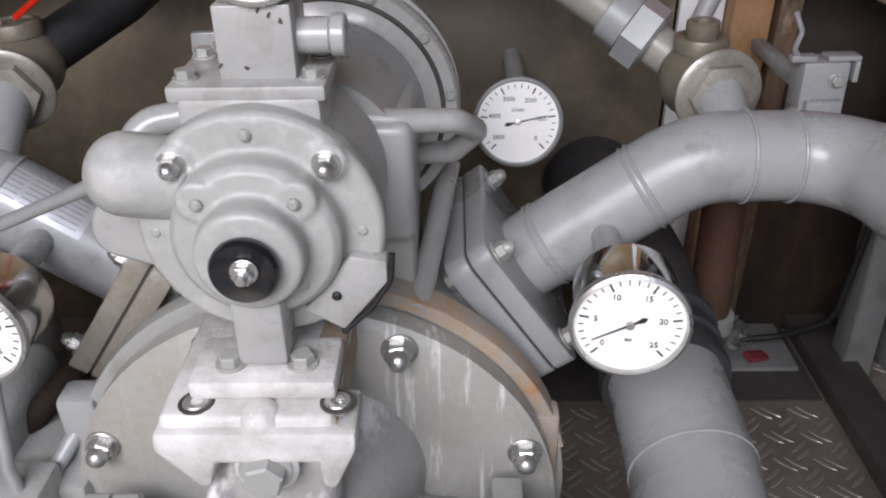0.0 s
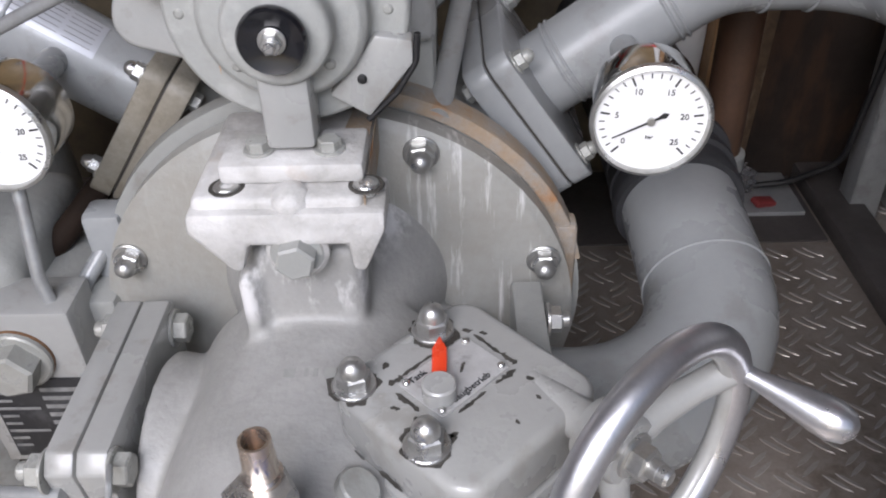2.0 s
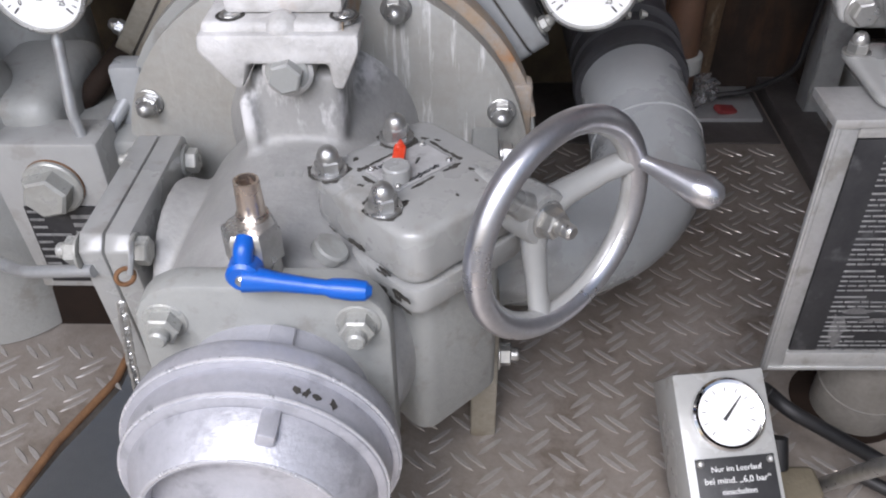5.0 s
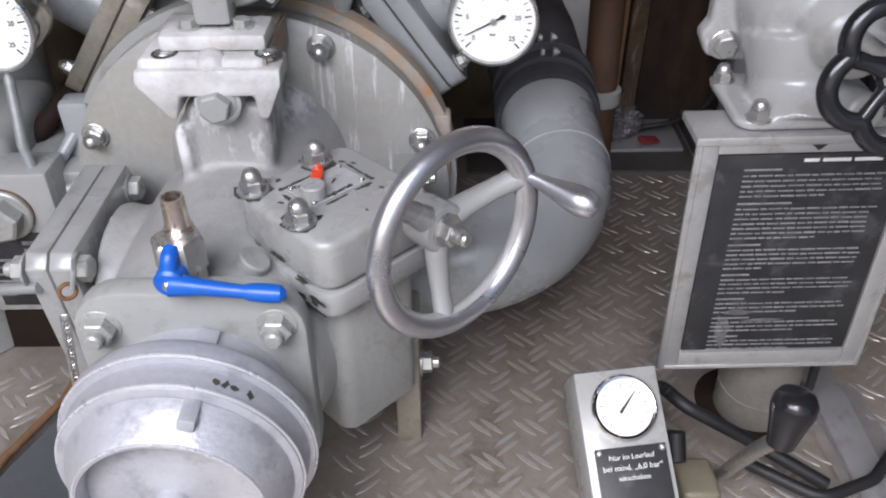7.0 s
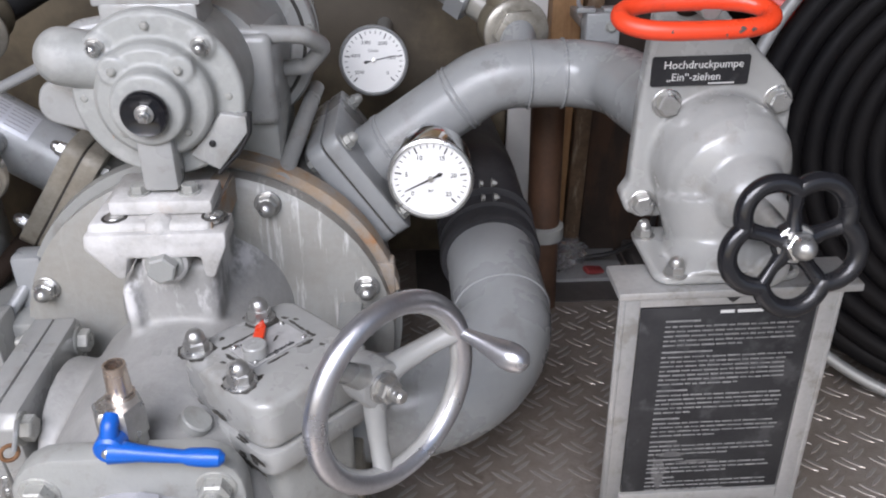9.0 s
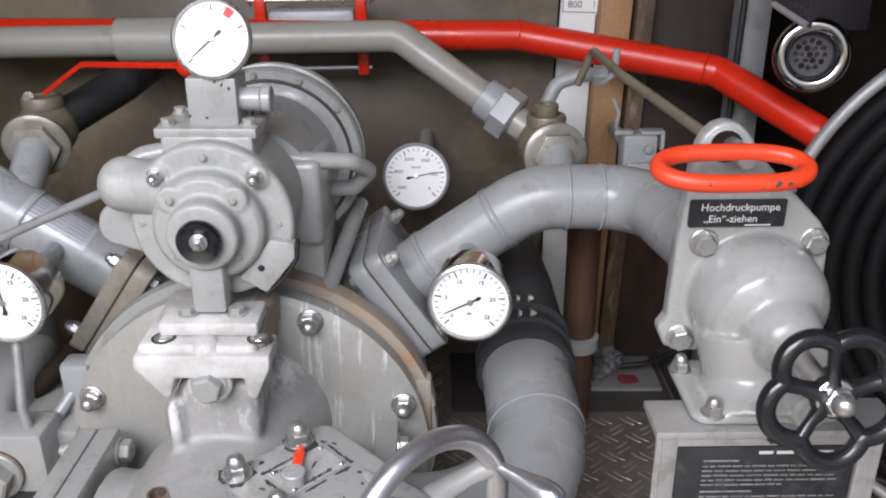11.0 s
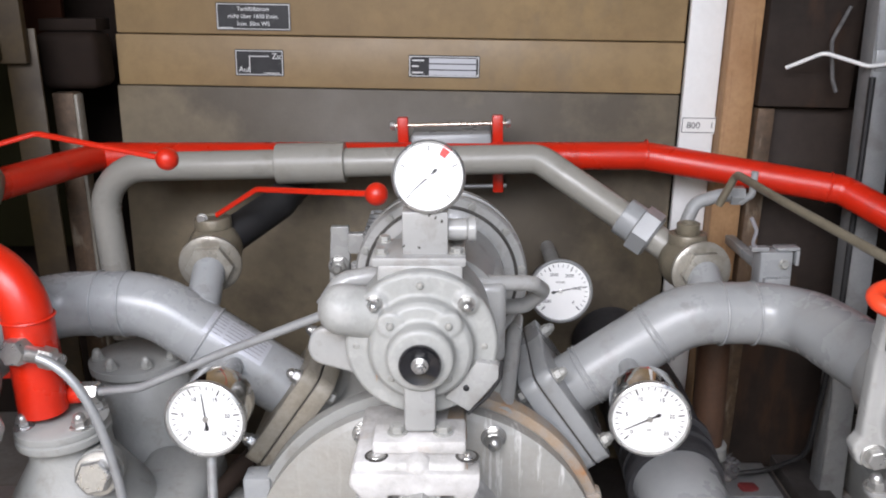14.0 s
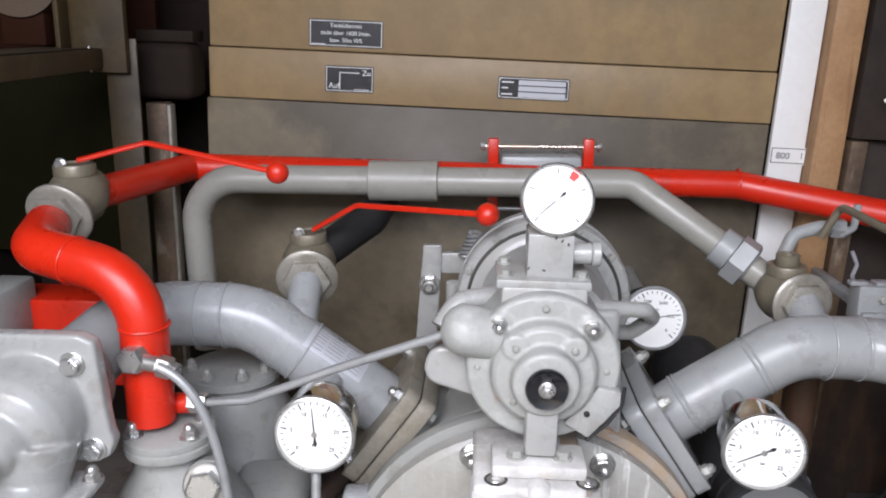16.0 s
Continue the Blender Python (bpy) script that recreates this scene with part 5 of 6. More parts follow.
for a in (-35, 35, 145, 215):
    bolt(casting, (-0.70 + 0.052 * math.cos(radians(a)), 0.655 + 0.052 * math.sin(radians(a)), 0.527), (0, 0, 1), 0.0115, "cap", ZINC, a)
part("rear_flange", lathe([(0.07, 0), (0.088, 0.002), (0.089, 0.016), (0.07, 0.02)], 48), CAST, casting, m=pose(-0.69, 0.93, 0.49))
part("rear_body", lathe([(0.11, 0), (0.11, 0.4), (0.07, 0.48)], 40), CAST, casting, m=pose(-0.69, 0.93, 0.01))
for a in (200, 250, 300, 340):
    bolt(casting, (-0.69 + 0.072 * math.cos(radians(a)), 0.93 + 0.072 * math.sin(radians(a)), 0.51), (0, 0, 1), 0.010, "cap", PBOLT)
part("shoulder", block(-0.66, -0.52, 0.64, 0.86, 0.28, 0.37, 0.03, 4), CAST, casting)
part("plug_boss", cyl((-0.64, 0.64, 0.455), (-0.631, 0.606, 0.463), 0.034, 32, 0.004), CAST, casting)
bolt(casting, (-0.631, 0.604, 0.463), (0.1, -0.9, 0.25), 0.026, "head", ZINC, 8, "hex_plug")
part("rib", tube([(-0.47, 0.66, 0.30), (-0.44, 0.70, 0.34), (-0.41, 0.74, 0.385)], 0.010, 0.02, 14), PIPE, casting)
part("rib", tube([(-0.54, 0.74, 0.30), (-0.48, 0.77, 0.36), (-0.44, 0.79, 0.40)], 0.016, 0.02, 14), DARK, casting)
SPACE = LOW_LEFT
nb = thing("gear_housing", (-0.6, 0.62, 0.0), "grey housing with a large hex plug and black rating plate", "housing")
part("front_box", block(-0.98, -0.43, 0.592, 0.66, 0.09, 0.335, 0.006, 2), GREY, nb)
part("lower_box", block(-0.98, -0.40, 0.64, 0.80, 0.02, 0.31, 0.008), CAST, nb)
part("plug_washer", lathe([(0.040, 0), (0.040, 0.003), (0.036, 0.004)], 32), RUST, nb, m=axis_m((-0.502, 0.592, 0.272), AY))
bolt(nb, (-0.502, 0.588, 0.272), AY, 0.031, "head", PBOLT, 12, "hex_plug")
rp = part("rating_plate", block(-0.555, -0.437, 0.589, 0.592, 0.105, 0.238, 0.0005), SIGN, nb, "black rating plate with rows of blank bars")
for row in [(-0.056, 0.058 - 0.013 * k, 0.05 if k % 3 == 0 else 0.02, 0.004) for k in range(9)] + [(0.002, 0.05 - 0.014 * k, 0.05, 0.0065) for k in range(7)]:
    bars("field", [row], axis_m((-0.496, 0.5885, 0.172), AY), DIMPRINT, rp)
# dark block added to fill the underside shadow of the housing
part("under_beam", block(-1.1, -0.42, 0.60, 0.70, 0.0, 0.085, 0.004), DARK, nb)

# small tubes and fittings
SPACE = LEFT
fit1 = thing("tube_fitting", (-0.722, 0.615, 0.654), "plated hexagonal tube fitting on the red pipe", "pipe fitting", "tube fittings")
part("nut", hexagon(0.021, 0.03), ZINC, fit1, m=axis_m((-0.722, 0.628, 0.652), (-0.1, -1, 0.15)))
part("elbow", tube([(-0.715, 0.612, 0.652), (-0.69, 0.608, 0.650), (-0.655, 0.60, 0.642)], 0.012, 0.01, 16), ZINC, fit1)
part("collar_nut", hexagon(0.016, 0.02), ZINC, fit1, m=axis_m((-0.684, 0.606, 0.649), (0.95, -0.15, -0.2)))
tb1 = thing("steel_tube", (-0.58, 0.58, 0.33), "thin grey painted steel tube bent downwards", "pipe", "steel tubes")
SPACE = MAIN
part("tube", sweep(bezier((-0.658, 0.583, 0.648), (-0.595, 0.58, 0.628), (-0.572, 0.58, 0.53), (-0.562, 0.58, 0.36), 24), 0.0066, 14), STEEL, tb1)
SPACE = LEFT
fit2 = thing("tube_fitting", (-0.68, 0.68, 0.556), "plated hexagonal tube fitting at the red pipe foot", "pipe fitting", "tube fittings")
part("stub", cyl((-0.72, 0.68, 0.552), (-0.675, 0.68, 0.556), 0.016, 20), RED, fit2)
part("nut", hexagon(0.016, 0.03), ZINC, fit2, m=axis_m((-0.676, 0.68, 0.556), (0.98, -0.1, 0.05)))
tb2 = thing("steel_tube", (-0.6, 0.67, 0.56), "thin grey painted steel tube to the priming pump", "pipe", "steel tubes")
part("tube", tube([(-0.655, 0.678, 0.557), (-0.58, 0.67, 0.567), (-0.45, 0.65, 0.628), (-0.28, 0.612, 0.704)], 0.0065, 0.08, 14), STEEL, tb2)
tb3 = thing("steel_tube", (-0.48, 0.66, 0.47), "thin grey painted steel tube under the gauge", "pipe", "steel tubes")
SPACE = MAIN
part("tube", tube([(-0.462, 0.66, 0.49), (-0.457, 0.62, 0.37), (-0.44, 0.605, 0.275), (-0.41, 0.57, 0.15)], 0.0072, 0.06, 14), STEEL, tb3)
SPACE = LEFT
tb4 = thing("steel_tube", (-0.6, 0.48, 0.25), "thin grey painted steel tube to the side cover", "pipe", "steel tubes")
part("tube", tube([(-0.95, 0.56, 0.33), (-0.6, 0.47, 0.27), (-0.47, 0.40, 0.285), (-0.375, 0.385, 0.30)], 0.0075, 0.08, 14), STEEL, tb4)

# gauge sockets behind the dials
SPACE = MAIN
for x in (0.179, -0.463):
    b = thing("gauge_socket", (x, 0.74, 0.53), "grey painted gauge socket on the pipe", "pipe fitting", "gauge sockets")
    part("socket", tube([(x, 0.70, 0.527), (x, 0.77, 0.53), (x, 0.82, 0.53)], 0.016, 0.02, 18), PIPE, b)
    part("nut", hexagon(0.022, 0.02), PIPE, b, m=axis_m((x, 0.735, 0.528), (0, 1, 0.02)))
SPACE = TANK
tsup = thing("gauge_bracket", (0.10, 1.2, 0.5), "grey gauge bracket on the tank wall", "bracket")
part("arm", tube([(0.10, 1.06, 0.575), (0.10, 1.20, 0.56), (0.10, 1.39, 0.56)], 0.016, 0.03, 14), CAST, tsup)
SPACE = MAIN
part("gauge_stem", lathe([(0.017, 0), (0.017, 0.006), (0.011, 0.008), (0.011, 0.03)], 24), ZINC, prim, m=pose(-0.143, 0.645, 0.841))

# hose and cover at the right of the priming pump
hs = thing("bent_hose", (-0.05, 0.67, 0.73), "grey bent hose from the priming pump", "hose")
part("hose", tube([(-0.11, 0.715, 0.713), (-0.045, 0.72, 0.706), (0.012, 0.735, 0.70), (0.034, 0.775, 0.674), (0.008, 0.80, 0.640), (-0.05, 0.82, 0.628)], 0.0118, 0.02, 20), GREY, hs)
st = thing("support_strut", (0.0, 0.78, 0.5), "grey round strut beside the gear case", "strut")
part("strut", tube([(0.004, 0.92, 0.57), (-0.012, 0.80, 0.543), (-0.03, 0.69, 0.51)], 0.013, 0.03, 16), GREY, st)
SPACE = TANK
arm = thing("throttle_linkage", (-0.34, 1.05, 0.5), "grey flat lever arm with a bolt and spring", "lever")
part("arm", prism([(-0.02, -0.14), (0.02, -0.14), (0.035, 0.05), (0.033, 0.085), (-0.002, 0.085), (-0.005, 0.05)], 0.014, 0.003), GREY, arm, m=axis_m((-0.345, 1.08, 0.62), AY))
bolt(arm, (-0.335, 1.066, 0.627), AY, 0.016, "nut", ZINC)
part("link", block(-0.31, -0.22, 1.03, 1.05, 0.66, 0.70, 0.004), GREY, arm)
part("spring", sweep([Vector((-0.265 + 0.02 * k / 60, 1.0, 0.70 + 0.05 * k / 60)) + Vector((0.012 * math.cos(k * 0.7), 0.012 * math.sin(k * 0.7), 0)) for k in range(60)], 0.003, 8), STEEL, arm)
part("pin", cyl((-0.285, 0.98, 0.60), (-0.285, 0.98, 0.66), 0.014, 16), GREY, arm)

# silver label on the left pipe
SPACE = MAIN
lb = thing("pipe_label", tuple(FL + NL * 0.12), "silver label with fine print on the pipe", "label")
bm = bmesh.new()
U = Vector((-NL.z, 0, NL.x)).normalized()
U = U if U.z > 0 else -U
vs = []
for i in range(9):
    a = radians(8 + 50 * i / 8)
    nrm = U * math.cos(a) + Vector((0, -1, 0)) * math.sin(a)
    vs.append([bm.verts.new(FL + NL * q + nrm * 0.0541) for q in (0.085, 0.195)])
for a, b in zip(vs, vs[1:]):
    bm.faces.new((a[0], a[1], b[1], b[0]))
part("sheet", bm, LABEL, lb)
bm = bmesh.new()
for i in range(6):
    a = radians(14 + 7 * i)
    for q0, q1 in ((0.092, 0.125), (0.13, 0.16), (0.165, 0.188)):
        f = []
        for aa, q in ((a, q0), (a, q1), (a + radians(1.3), q1), (a + radians(1.3), q0)):
            f.append(bm.verts.new(FL + NL * q + (U * math.cos(aa) + Vector((0, -1, 0)) * math.sin(aa)) * 0.0545))
        bm.faces.new(f)
part("print", bm, DIMPRINT, lb)

# chain on the side cover
SPACE = Matrix.Translation((-0.012, 0, 0.004))
ch = thing("chain", (-0.30, 0.36, 0.33), "small galvanised chain with a rusty shackle", "chain")
CP = [Vector(p) for p in ((-0.304, 0.362, 0.335), (-0.309, 0.345, 0.289), (-0.312, 0.340, 0.255), (-0.316, 0.338, 0.219), (-0.318, 0.336, 0.18), (-0.320, 0.335, 0.12))]
link = finish(join(*[sweep(rounded([(-0.004, -0.005, 0), (-0.004, 0.009, 0), (0.004, 0.009, 0), (0.004, -0.009, 0), (-0.004, -0.009, 0), (-0.004, -0.004, 0)], 0.0035, 4), 0.0016, 8, False)]))
for k in range(16):
    s = 1.0 + k / 16 * 3.999
    i = int(s)
    p = CP[i].lerp(CP[min(i + 1, 5)], s - i)
    d = (CP[min(i + 1, 5)] - CP[i]).normalized()
    put("link", link, ZINC, ch, axis_m(p, d.cross(Vector((1, 0.4 * (-1) ** k, 0.0)).cross(d)) if k % 2 else Vector((0.2, -1, 0)), d))
part("shackle", ring(0.009, 0.0026, 24, 10), RUST, ch, m=axis_m((-0.302, 0.358, 0.322), (0.5, -0.8, 0.2)))
part("hook", tube([(-0.298, 0.385, 0.345), (-0.292, 0.365, 0.345), (-0.296, 0.358, 0.325)], 0.003, 0.006, 8), STEEL, ch)
SPACE = BASE
rim = thing("floor_edge", (-0.47, 0.45, 0.0), "rusty rolled edge of the floor opening", "trim", kind="structure")
part("edge", tube([(-0.57, -0.62, 0.0), (-0.545, 0.2, 0.0), (-0.505, 0.38, 0.0), (-0.463, 0.49, 0.0), (-0.46, 0.585, 0.0)], 0.006, 0.05, 10), RUST, rim)

# ---- left rear frames ----
SPACE = MAIN
# locker metalwork uses the olive with shade mixed into it
structure("shelf_rail", join(block(-1.0, -0.975, 0.70, 1.2, 0.992, 1.031, 0.002), block(-1.10, -0.9755, 0.70, 1.2, 1.0255, 1.031, 0.001)), LOCKER, "olive grey sheet rail along the side locker", "rail")
structure("shelf_gusset", join(block(-1.046, -0.93, 1.202, 1.222, 0.985, 1.6, 0.002), block(-1.046, -1.036, 1.16, 1.2025, 1.031, 1.6, 0.002)), LOCKER, "olive grey sheet gusset of the side locker", "rail")
structure("worn_edge", block(-1.0012, -0.9985, 1.196, 1.2005, 0.985, 1.035, 0.0006), PALE, "bright worn edge of the locker sheet", "trim")
structure("locker_post", join(block(-0.982, -0.918, 1.225, 1.232, 0.0, 1.05, 0.002), block(-0.982, -0.976, 1.232, 1.27, 0.0, 1.05, 0.002)), LOCKER, "olive grey angle post of the side locker", "post")
structure("locker_post_rear", block(-0.938, -0.893, 1.30, 1.34, 0.0, 0.918, 0.003), OLDWOOD, "scraped old post beside the tank", "post")
structure("post_edge", block(-0.8925, -0.885, 1.298, 1.33, 0.0, 0.915, 0.002), BEIGE, "bright scraped edge of the old post", "trim")
# locker box, rail and back panels: depth shade is put into near-black colours
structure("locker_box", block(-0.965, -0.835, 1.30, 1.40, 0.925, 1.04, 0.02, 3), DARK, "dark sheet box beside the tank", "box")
structure("locker_rail_rear", block(-0.96, -0.84, 1.33, 1.40, 1.042, 1.066, 0.002), DARK, "rail behind the post, darkened as if in shade", "rail")
structure("locker_back", block(-1.38, -0.95, 1.42, 1.44, 0.55, 1.0, 0.002), mat("shaded_green_sheet", (0.010, 0.009, 0.002), 0.8, spec=0.1, second=(0.006, 0.005, 0.002), scale=4), "green panel in the side locker, darkened as if in shade", "panel")
structure("locker_back_upper", block(-1.38, -0.95, 1.42, 1.44, 1.002, 1.6, 0.002), mat("shaded_brown_sheet", (0.028, 0.009, 0.004), 0.8, spec=0.1, second=(0.015, 0.005, 0.003), scale=5), "rust brown panel in the side locker, darkened as if in shade", "panel")
structure("locker_edge", block(-1.16, -1.13, 0.98, 1.02, 0.3, 0.99, 0.003), LOCKER, "olive grey front post of the side locker", "post")
hb = thing("locker_drum", (-1.15, 1.3, 1.08), "dull brown round drum end in the side locker", "drum")
part("drum", lathe([(0.0, 0), (0.07, 0.002), (0.085, 0.008), (0.09, 0.02), (0.09, 0.12)], 48), mat("dull_beige_paint", (0.1, 0.065, 0.04), 0.6, second=(0.06, 0.04, 0.025), scale=8), hb, m=axis_m((-1.155, 1.36, 1.175), AY))
part("drum_foot", block(-1.2, -1.11, 1.25, 1.33, 1.031, 1.10, 0.004), MATS["shaded_brown_sheet"], hb)
SPACE = LEFT
gk = thing("grey_motor", (-1.05, 0.9, 0.5), "grey box and red frame behind the valve", "motor")
part("box", block(-1.14, -1.07, 0.85, 0.98, 0.56, 0.66, 0.01), CAST, gk)
part("frame", block(-1.14, -0.90, 0.95, 1.05, 0.45, 0.62, 0.005), RED, gk)

SPACE = REAR_RIGHT
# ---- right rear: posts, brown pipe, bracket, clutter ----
# right rear panels carry the corner's shade in their brown
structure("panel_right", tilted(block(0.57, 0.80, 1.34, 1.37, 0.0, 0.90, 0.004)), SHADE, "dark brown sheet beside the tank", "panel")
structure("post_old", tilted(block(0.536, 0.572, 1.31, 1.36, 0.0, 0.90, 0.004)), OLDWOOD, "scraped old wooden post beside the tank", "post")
structure("panel_right_top", tilted(block(0.53, 0.72, 1.30, 1.345, 0.905, 1.9, 0.004)), SHADE, "stained panel above the brown sheet, darkened as if in shade", "panel")
ai = structure("angle_post", join(block(0.70, 0.755, 1.19, 1.196, 0.0, 2.0, 0.001), block(0.70, 0.706, 1.19, 1.24, 0.0, 2.0, 0.001)), STEEL, "grey angle iron post of the frame", "post")
structure("angle_rail", block(0.705, 1.3, 1.185, 1.235, 0.96, 1.0, 0.002), STEEL, "grey angle iron rail of the frame", "rail")
bp = thing("brown_pipe", (0.43, 1.1, 0.0), "brown painted upright pipe with a grey foot", "pipe")
part("pipe", cyl((0.417, 1.12, 0.0), (0.417, 1.12, 0.56), 0.033, 28), BROWN, bp)
part("foot_ring", lathe([(0.034, 0), (0.042, 0.003), (0.042, 0.03), (0.034, 0.034)], 32), CAST, bp, m=pose(0.417, 1.12, 0.17))
part("clip", ring(0.036, 0.004, 32, 8), STEEL, bp, m=pose(0.417, 1.12, 0.50, 10))
vbk = thing("valve_bracket", (0.49, 1.05, 0.56), "grey painted bracket with a clip behind the pipe", "bracket")
part("block", join(block(0.462, 0.522, 1.03, 1.075, 0.55, 0.648, 0.004, 2), block(0.468, 0.516, 1.018, 1.031, 0.56, 0.60, 0.003)), PIPE, vbk)
bolt(vbk, (0.505, 1.029, 0.625), AY, 0.008, "head", PBOLT)
part("clip", join(block(0.492, 0.535, 1.032, 1.06, 0.6485, 0.655, 0.002), block(0.445, 0.478, 1.032, 1.05, 0.6485, 0.657, 0.002), block(0.528, 0.535, 1.032, 1.06, 0.62, 0.6485, 0.002)), PIPE, vbk)
part("wire", tube([(0.455, 1.04, 0.655), (0.446, 1.035, 0.665), (0.45, 1.03, 0.69), (0.438, 1.03, 0.715)], 0.0035, 0.012, 8), ALU, vbk)
part("stay", block(0.49, 0.51, 1.07, 1.36, 0.58, 0.60, 0.003), PIPE, vbk)
sm = thing("small_pipe", (0.34, 1.05, 0.74), "small grey bent pipe on the valve cap", "pipe")
part("pipe", tube([(0.322, 1.045, 0.70), (0.342, 1.06, 0.738), (0.39, 1.06, 0.752), (0.418, 1.05, 0.752)], 0.0125, 0.03, 16), PIPE, sm)
part("fitting", hexagon(0.018, 0.025), PIPE, sm, m=axis_m((0.405, 1.055, 0.752), (1, -0.2, 0)))
part("lever", tube([(0.42, 1.045, 0.742), (0.437, 1.035, 0.757), (0.439, 1.035, 0.80)], 0.0065, 0.01, 10), PIPE, sm)
for nm, pts in (("loose_cable", [(0.56, 1.25, 0.965), (0.62, 1.22, 0.995), (0.69, 1.18, 0.97), (0.74, 1.18, 0.975)]), ("loose_cable", [(0.68, 1.26, 1.08), (0.645, 1.25, 1.015), (0.655, 1.25, 0.94), (0.665, 1.25, 0.915)])):
    t = thing(nm, pts[0], "loose white cable hanging beside the frame" if pts[0][0] < 0.6 else "dull grey loose cable hanging beside the frame", "cable", "loose cables")
    part("cable", tube(pts, 0.004, 0.03, 10), WHITE if pts[0][0] < 0.6 else DULLGREY, t)
bc = thing("black_cable", (0.66, 1.25, 0.0), "black cable running down the frame to the floor", "cable")
part("cable", tube([(0.70, 1.18, 0.95), (0.69, 1.17, 0.45), (0.67, 1.20, 0.12), (0.60, 1.25, 0.05), (0.52, 1.27, 0.03)], 0.006, 0.08, 10), RUBBER, bc)

SPACE = MAIN
lampb = thing("work_lamp", (0.72, 0.95, 0.8), "dark ribbed lamp housing with a chrome ring lamp", "lamp")
mat("dark_grey_plastic", (0.03, 0.027, 0.033), 0.45, second=(0.02, 0.018, 0.023))
L0, LU, LV, LW = Vector((0.697, 0.92, 0.856)), Vector((-0.025, 0.08, 0.023)), Vector((0.125, 0.06, -0.012)), Vector((0.005, 0.02, 0.24))
bm = bmesh.new()
vs = [bm.verts.new(L0 + LU * i + LV * j + LW * k) for k in (0, 1) for j in (0, 1) for i in (0, 1)]
for f in ((0, 1, 3, 2), (4, 6, 7, 5), (0, 4, 5, 1), (2, 3, 7, 6), (0, 2, 6, 4), (1, 5, 7, 3)):
    bm.faces.new([vs[i] for i in f])
bmesh.ops.bevel(bm, geom=list(bm.edges), offset=0.004, segments=2, profile=0.5, affect="EDGES")
part("housing", bm, MATS["dark_grey_plastic"], lampb)
LN = LU.cross(LW).normalized()
LN = LN if LN.y < 0 else -LN
for i in range(6):
    for j in range(10):
        at = L0 + LU * (0.1 + 0.15 * i + (0.06 if j % 2 else 0)) + LW * (0.09 + 0.085 * j)
        part("rib", lathe([(0.0052, 0), (0.0035, 0.0026), (0, 0.003)], 4), MATS["dark_grey_plastic"], lampb, m=axis_m(at, LN, LW))
part("edge_strip", sweep([L0 + LU * 0.02 + LN * 0.001 + LW * 0.02, L0 + LU * 0.98 + LN * 0.001 + LW * 0.02], 0.0055, 8), STEEL, lampb)
LD = Vector((-0.25, -0.95, 0.1)).normalized()
lr = part("ring_lamp", ring(0.0455, 0.0125, 64, 18), mat("dull_chrome", (0.35, 0.35, 0.36), 0.12, 1.0, bump=0.0), lampb, "chrome lamp ring", m=axis_m((0.716, 0.93, 0.815), LD))
part("lamp_cup", lathe([(0.05, -0.06), (0.052, -0.004), (0.04, -0.002), (0.034, -0.014), (0, -0.016)], 48), MATS["dark_grey_plastic"], lr, m=axis_m((0.716, 0.93, 0.815), LD))
for k in range(19):
    q = 0.0 if k == 0 else 0.0105 if k < 7 else 0.021
    an = 0 if k == 0 else radians(60 * (k - 1)) if k < 7 else radians(30 * (k - 7))
    part("lens_cell", lathe([(0.0048, 0), (0.0036, 0.003), (0, 0.004)], 6), GLASS if k % 3 else DARK, lr, m=axis_m(axis_m((0.716, 0.93, 0.815), LD) @ Vector((q * math.cos(an), q * math.sin(an), -0.0145)), LD))

REELRUB = mat("dull_hose_rubber", (0.005, 0.005, 0.006), 0.55, spec=0.14, second=(0.01, 0.009, 0.009), amount=0.8, scale=8, bump=0.1)
reel = thing("hose_reel", (1.03, 0.8, 0.0), "black rubber hose wound on a reel with a bright rim", "hose reel")
RM = axis_m((1.10, 0.72, 0.482), (-0.45, -0.88, 0.1))
part("side_rim", ring(0.448, 0.011, 96, 10), STEEL, reel, m=RM @ Matrix.Translation((0, 0, -0.02)))
for k in range(6):
    part("hose_turn", ring(0.415 - 0.012 * (k % 2), 0.02, 80, 12), REELRUB, reel, m=RM @ Matrix.Translation((0, 0, -0.05 - 0.041 * k)))
for k in range(6):
    part("hose_turn", ring(0.385 - 0.033 * k, 0.0178, 72, 12), REELRUB, reel, m=RM @ Matrix.Translation((0, 0, -0.035 - 0.008 * k)))
part("drum", lathe([(0.21, -0.3), (0.21, -0.08), (0.1, -0.078), (0.0, -0.078)], 48), REELRUB, reel, m=RM)
part("stand", block(1.10, 1.16, 0.84, 0.98, 0.0, 0.50, 0.004), DARK, reel)
SPACE = REAR_RIGHT

# floor clutter at the rear right
SPACE = BASE
structure("floor_sheet", block(0.16, 0.655, 1.13, 1.38, 0.0, 0.004, 0.001), DARKFLOOR, "dark sheet on the rear floor", "sheet")
structure("floor_channel", block(0.66, 0.74, 0.55, 1.36, 0.0, 0.035, 0.004), DARKFLOOR, "raised channel along the floor", "channel")
structure("floor_strip", block(0.643, 0.694, 0.10, 0.545, 0.0, 0.012, 0.003), ALUSHEET, "dull grey folded strip along the floor plate", "strip")
# flat dark disc added as the shadow at the column's foot
structure("floor_opening", moved(lathe([(0, 0), (0.071, 0), (0.071, 0.0012), (0, 0.0012)], 40), pose(0.547, 0.466, 0.0004)), DARK, "dark disc on the floor standing in for shade round the column", "opening")
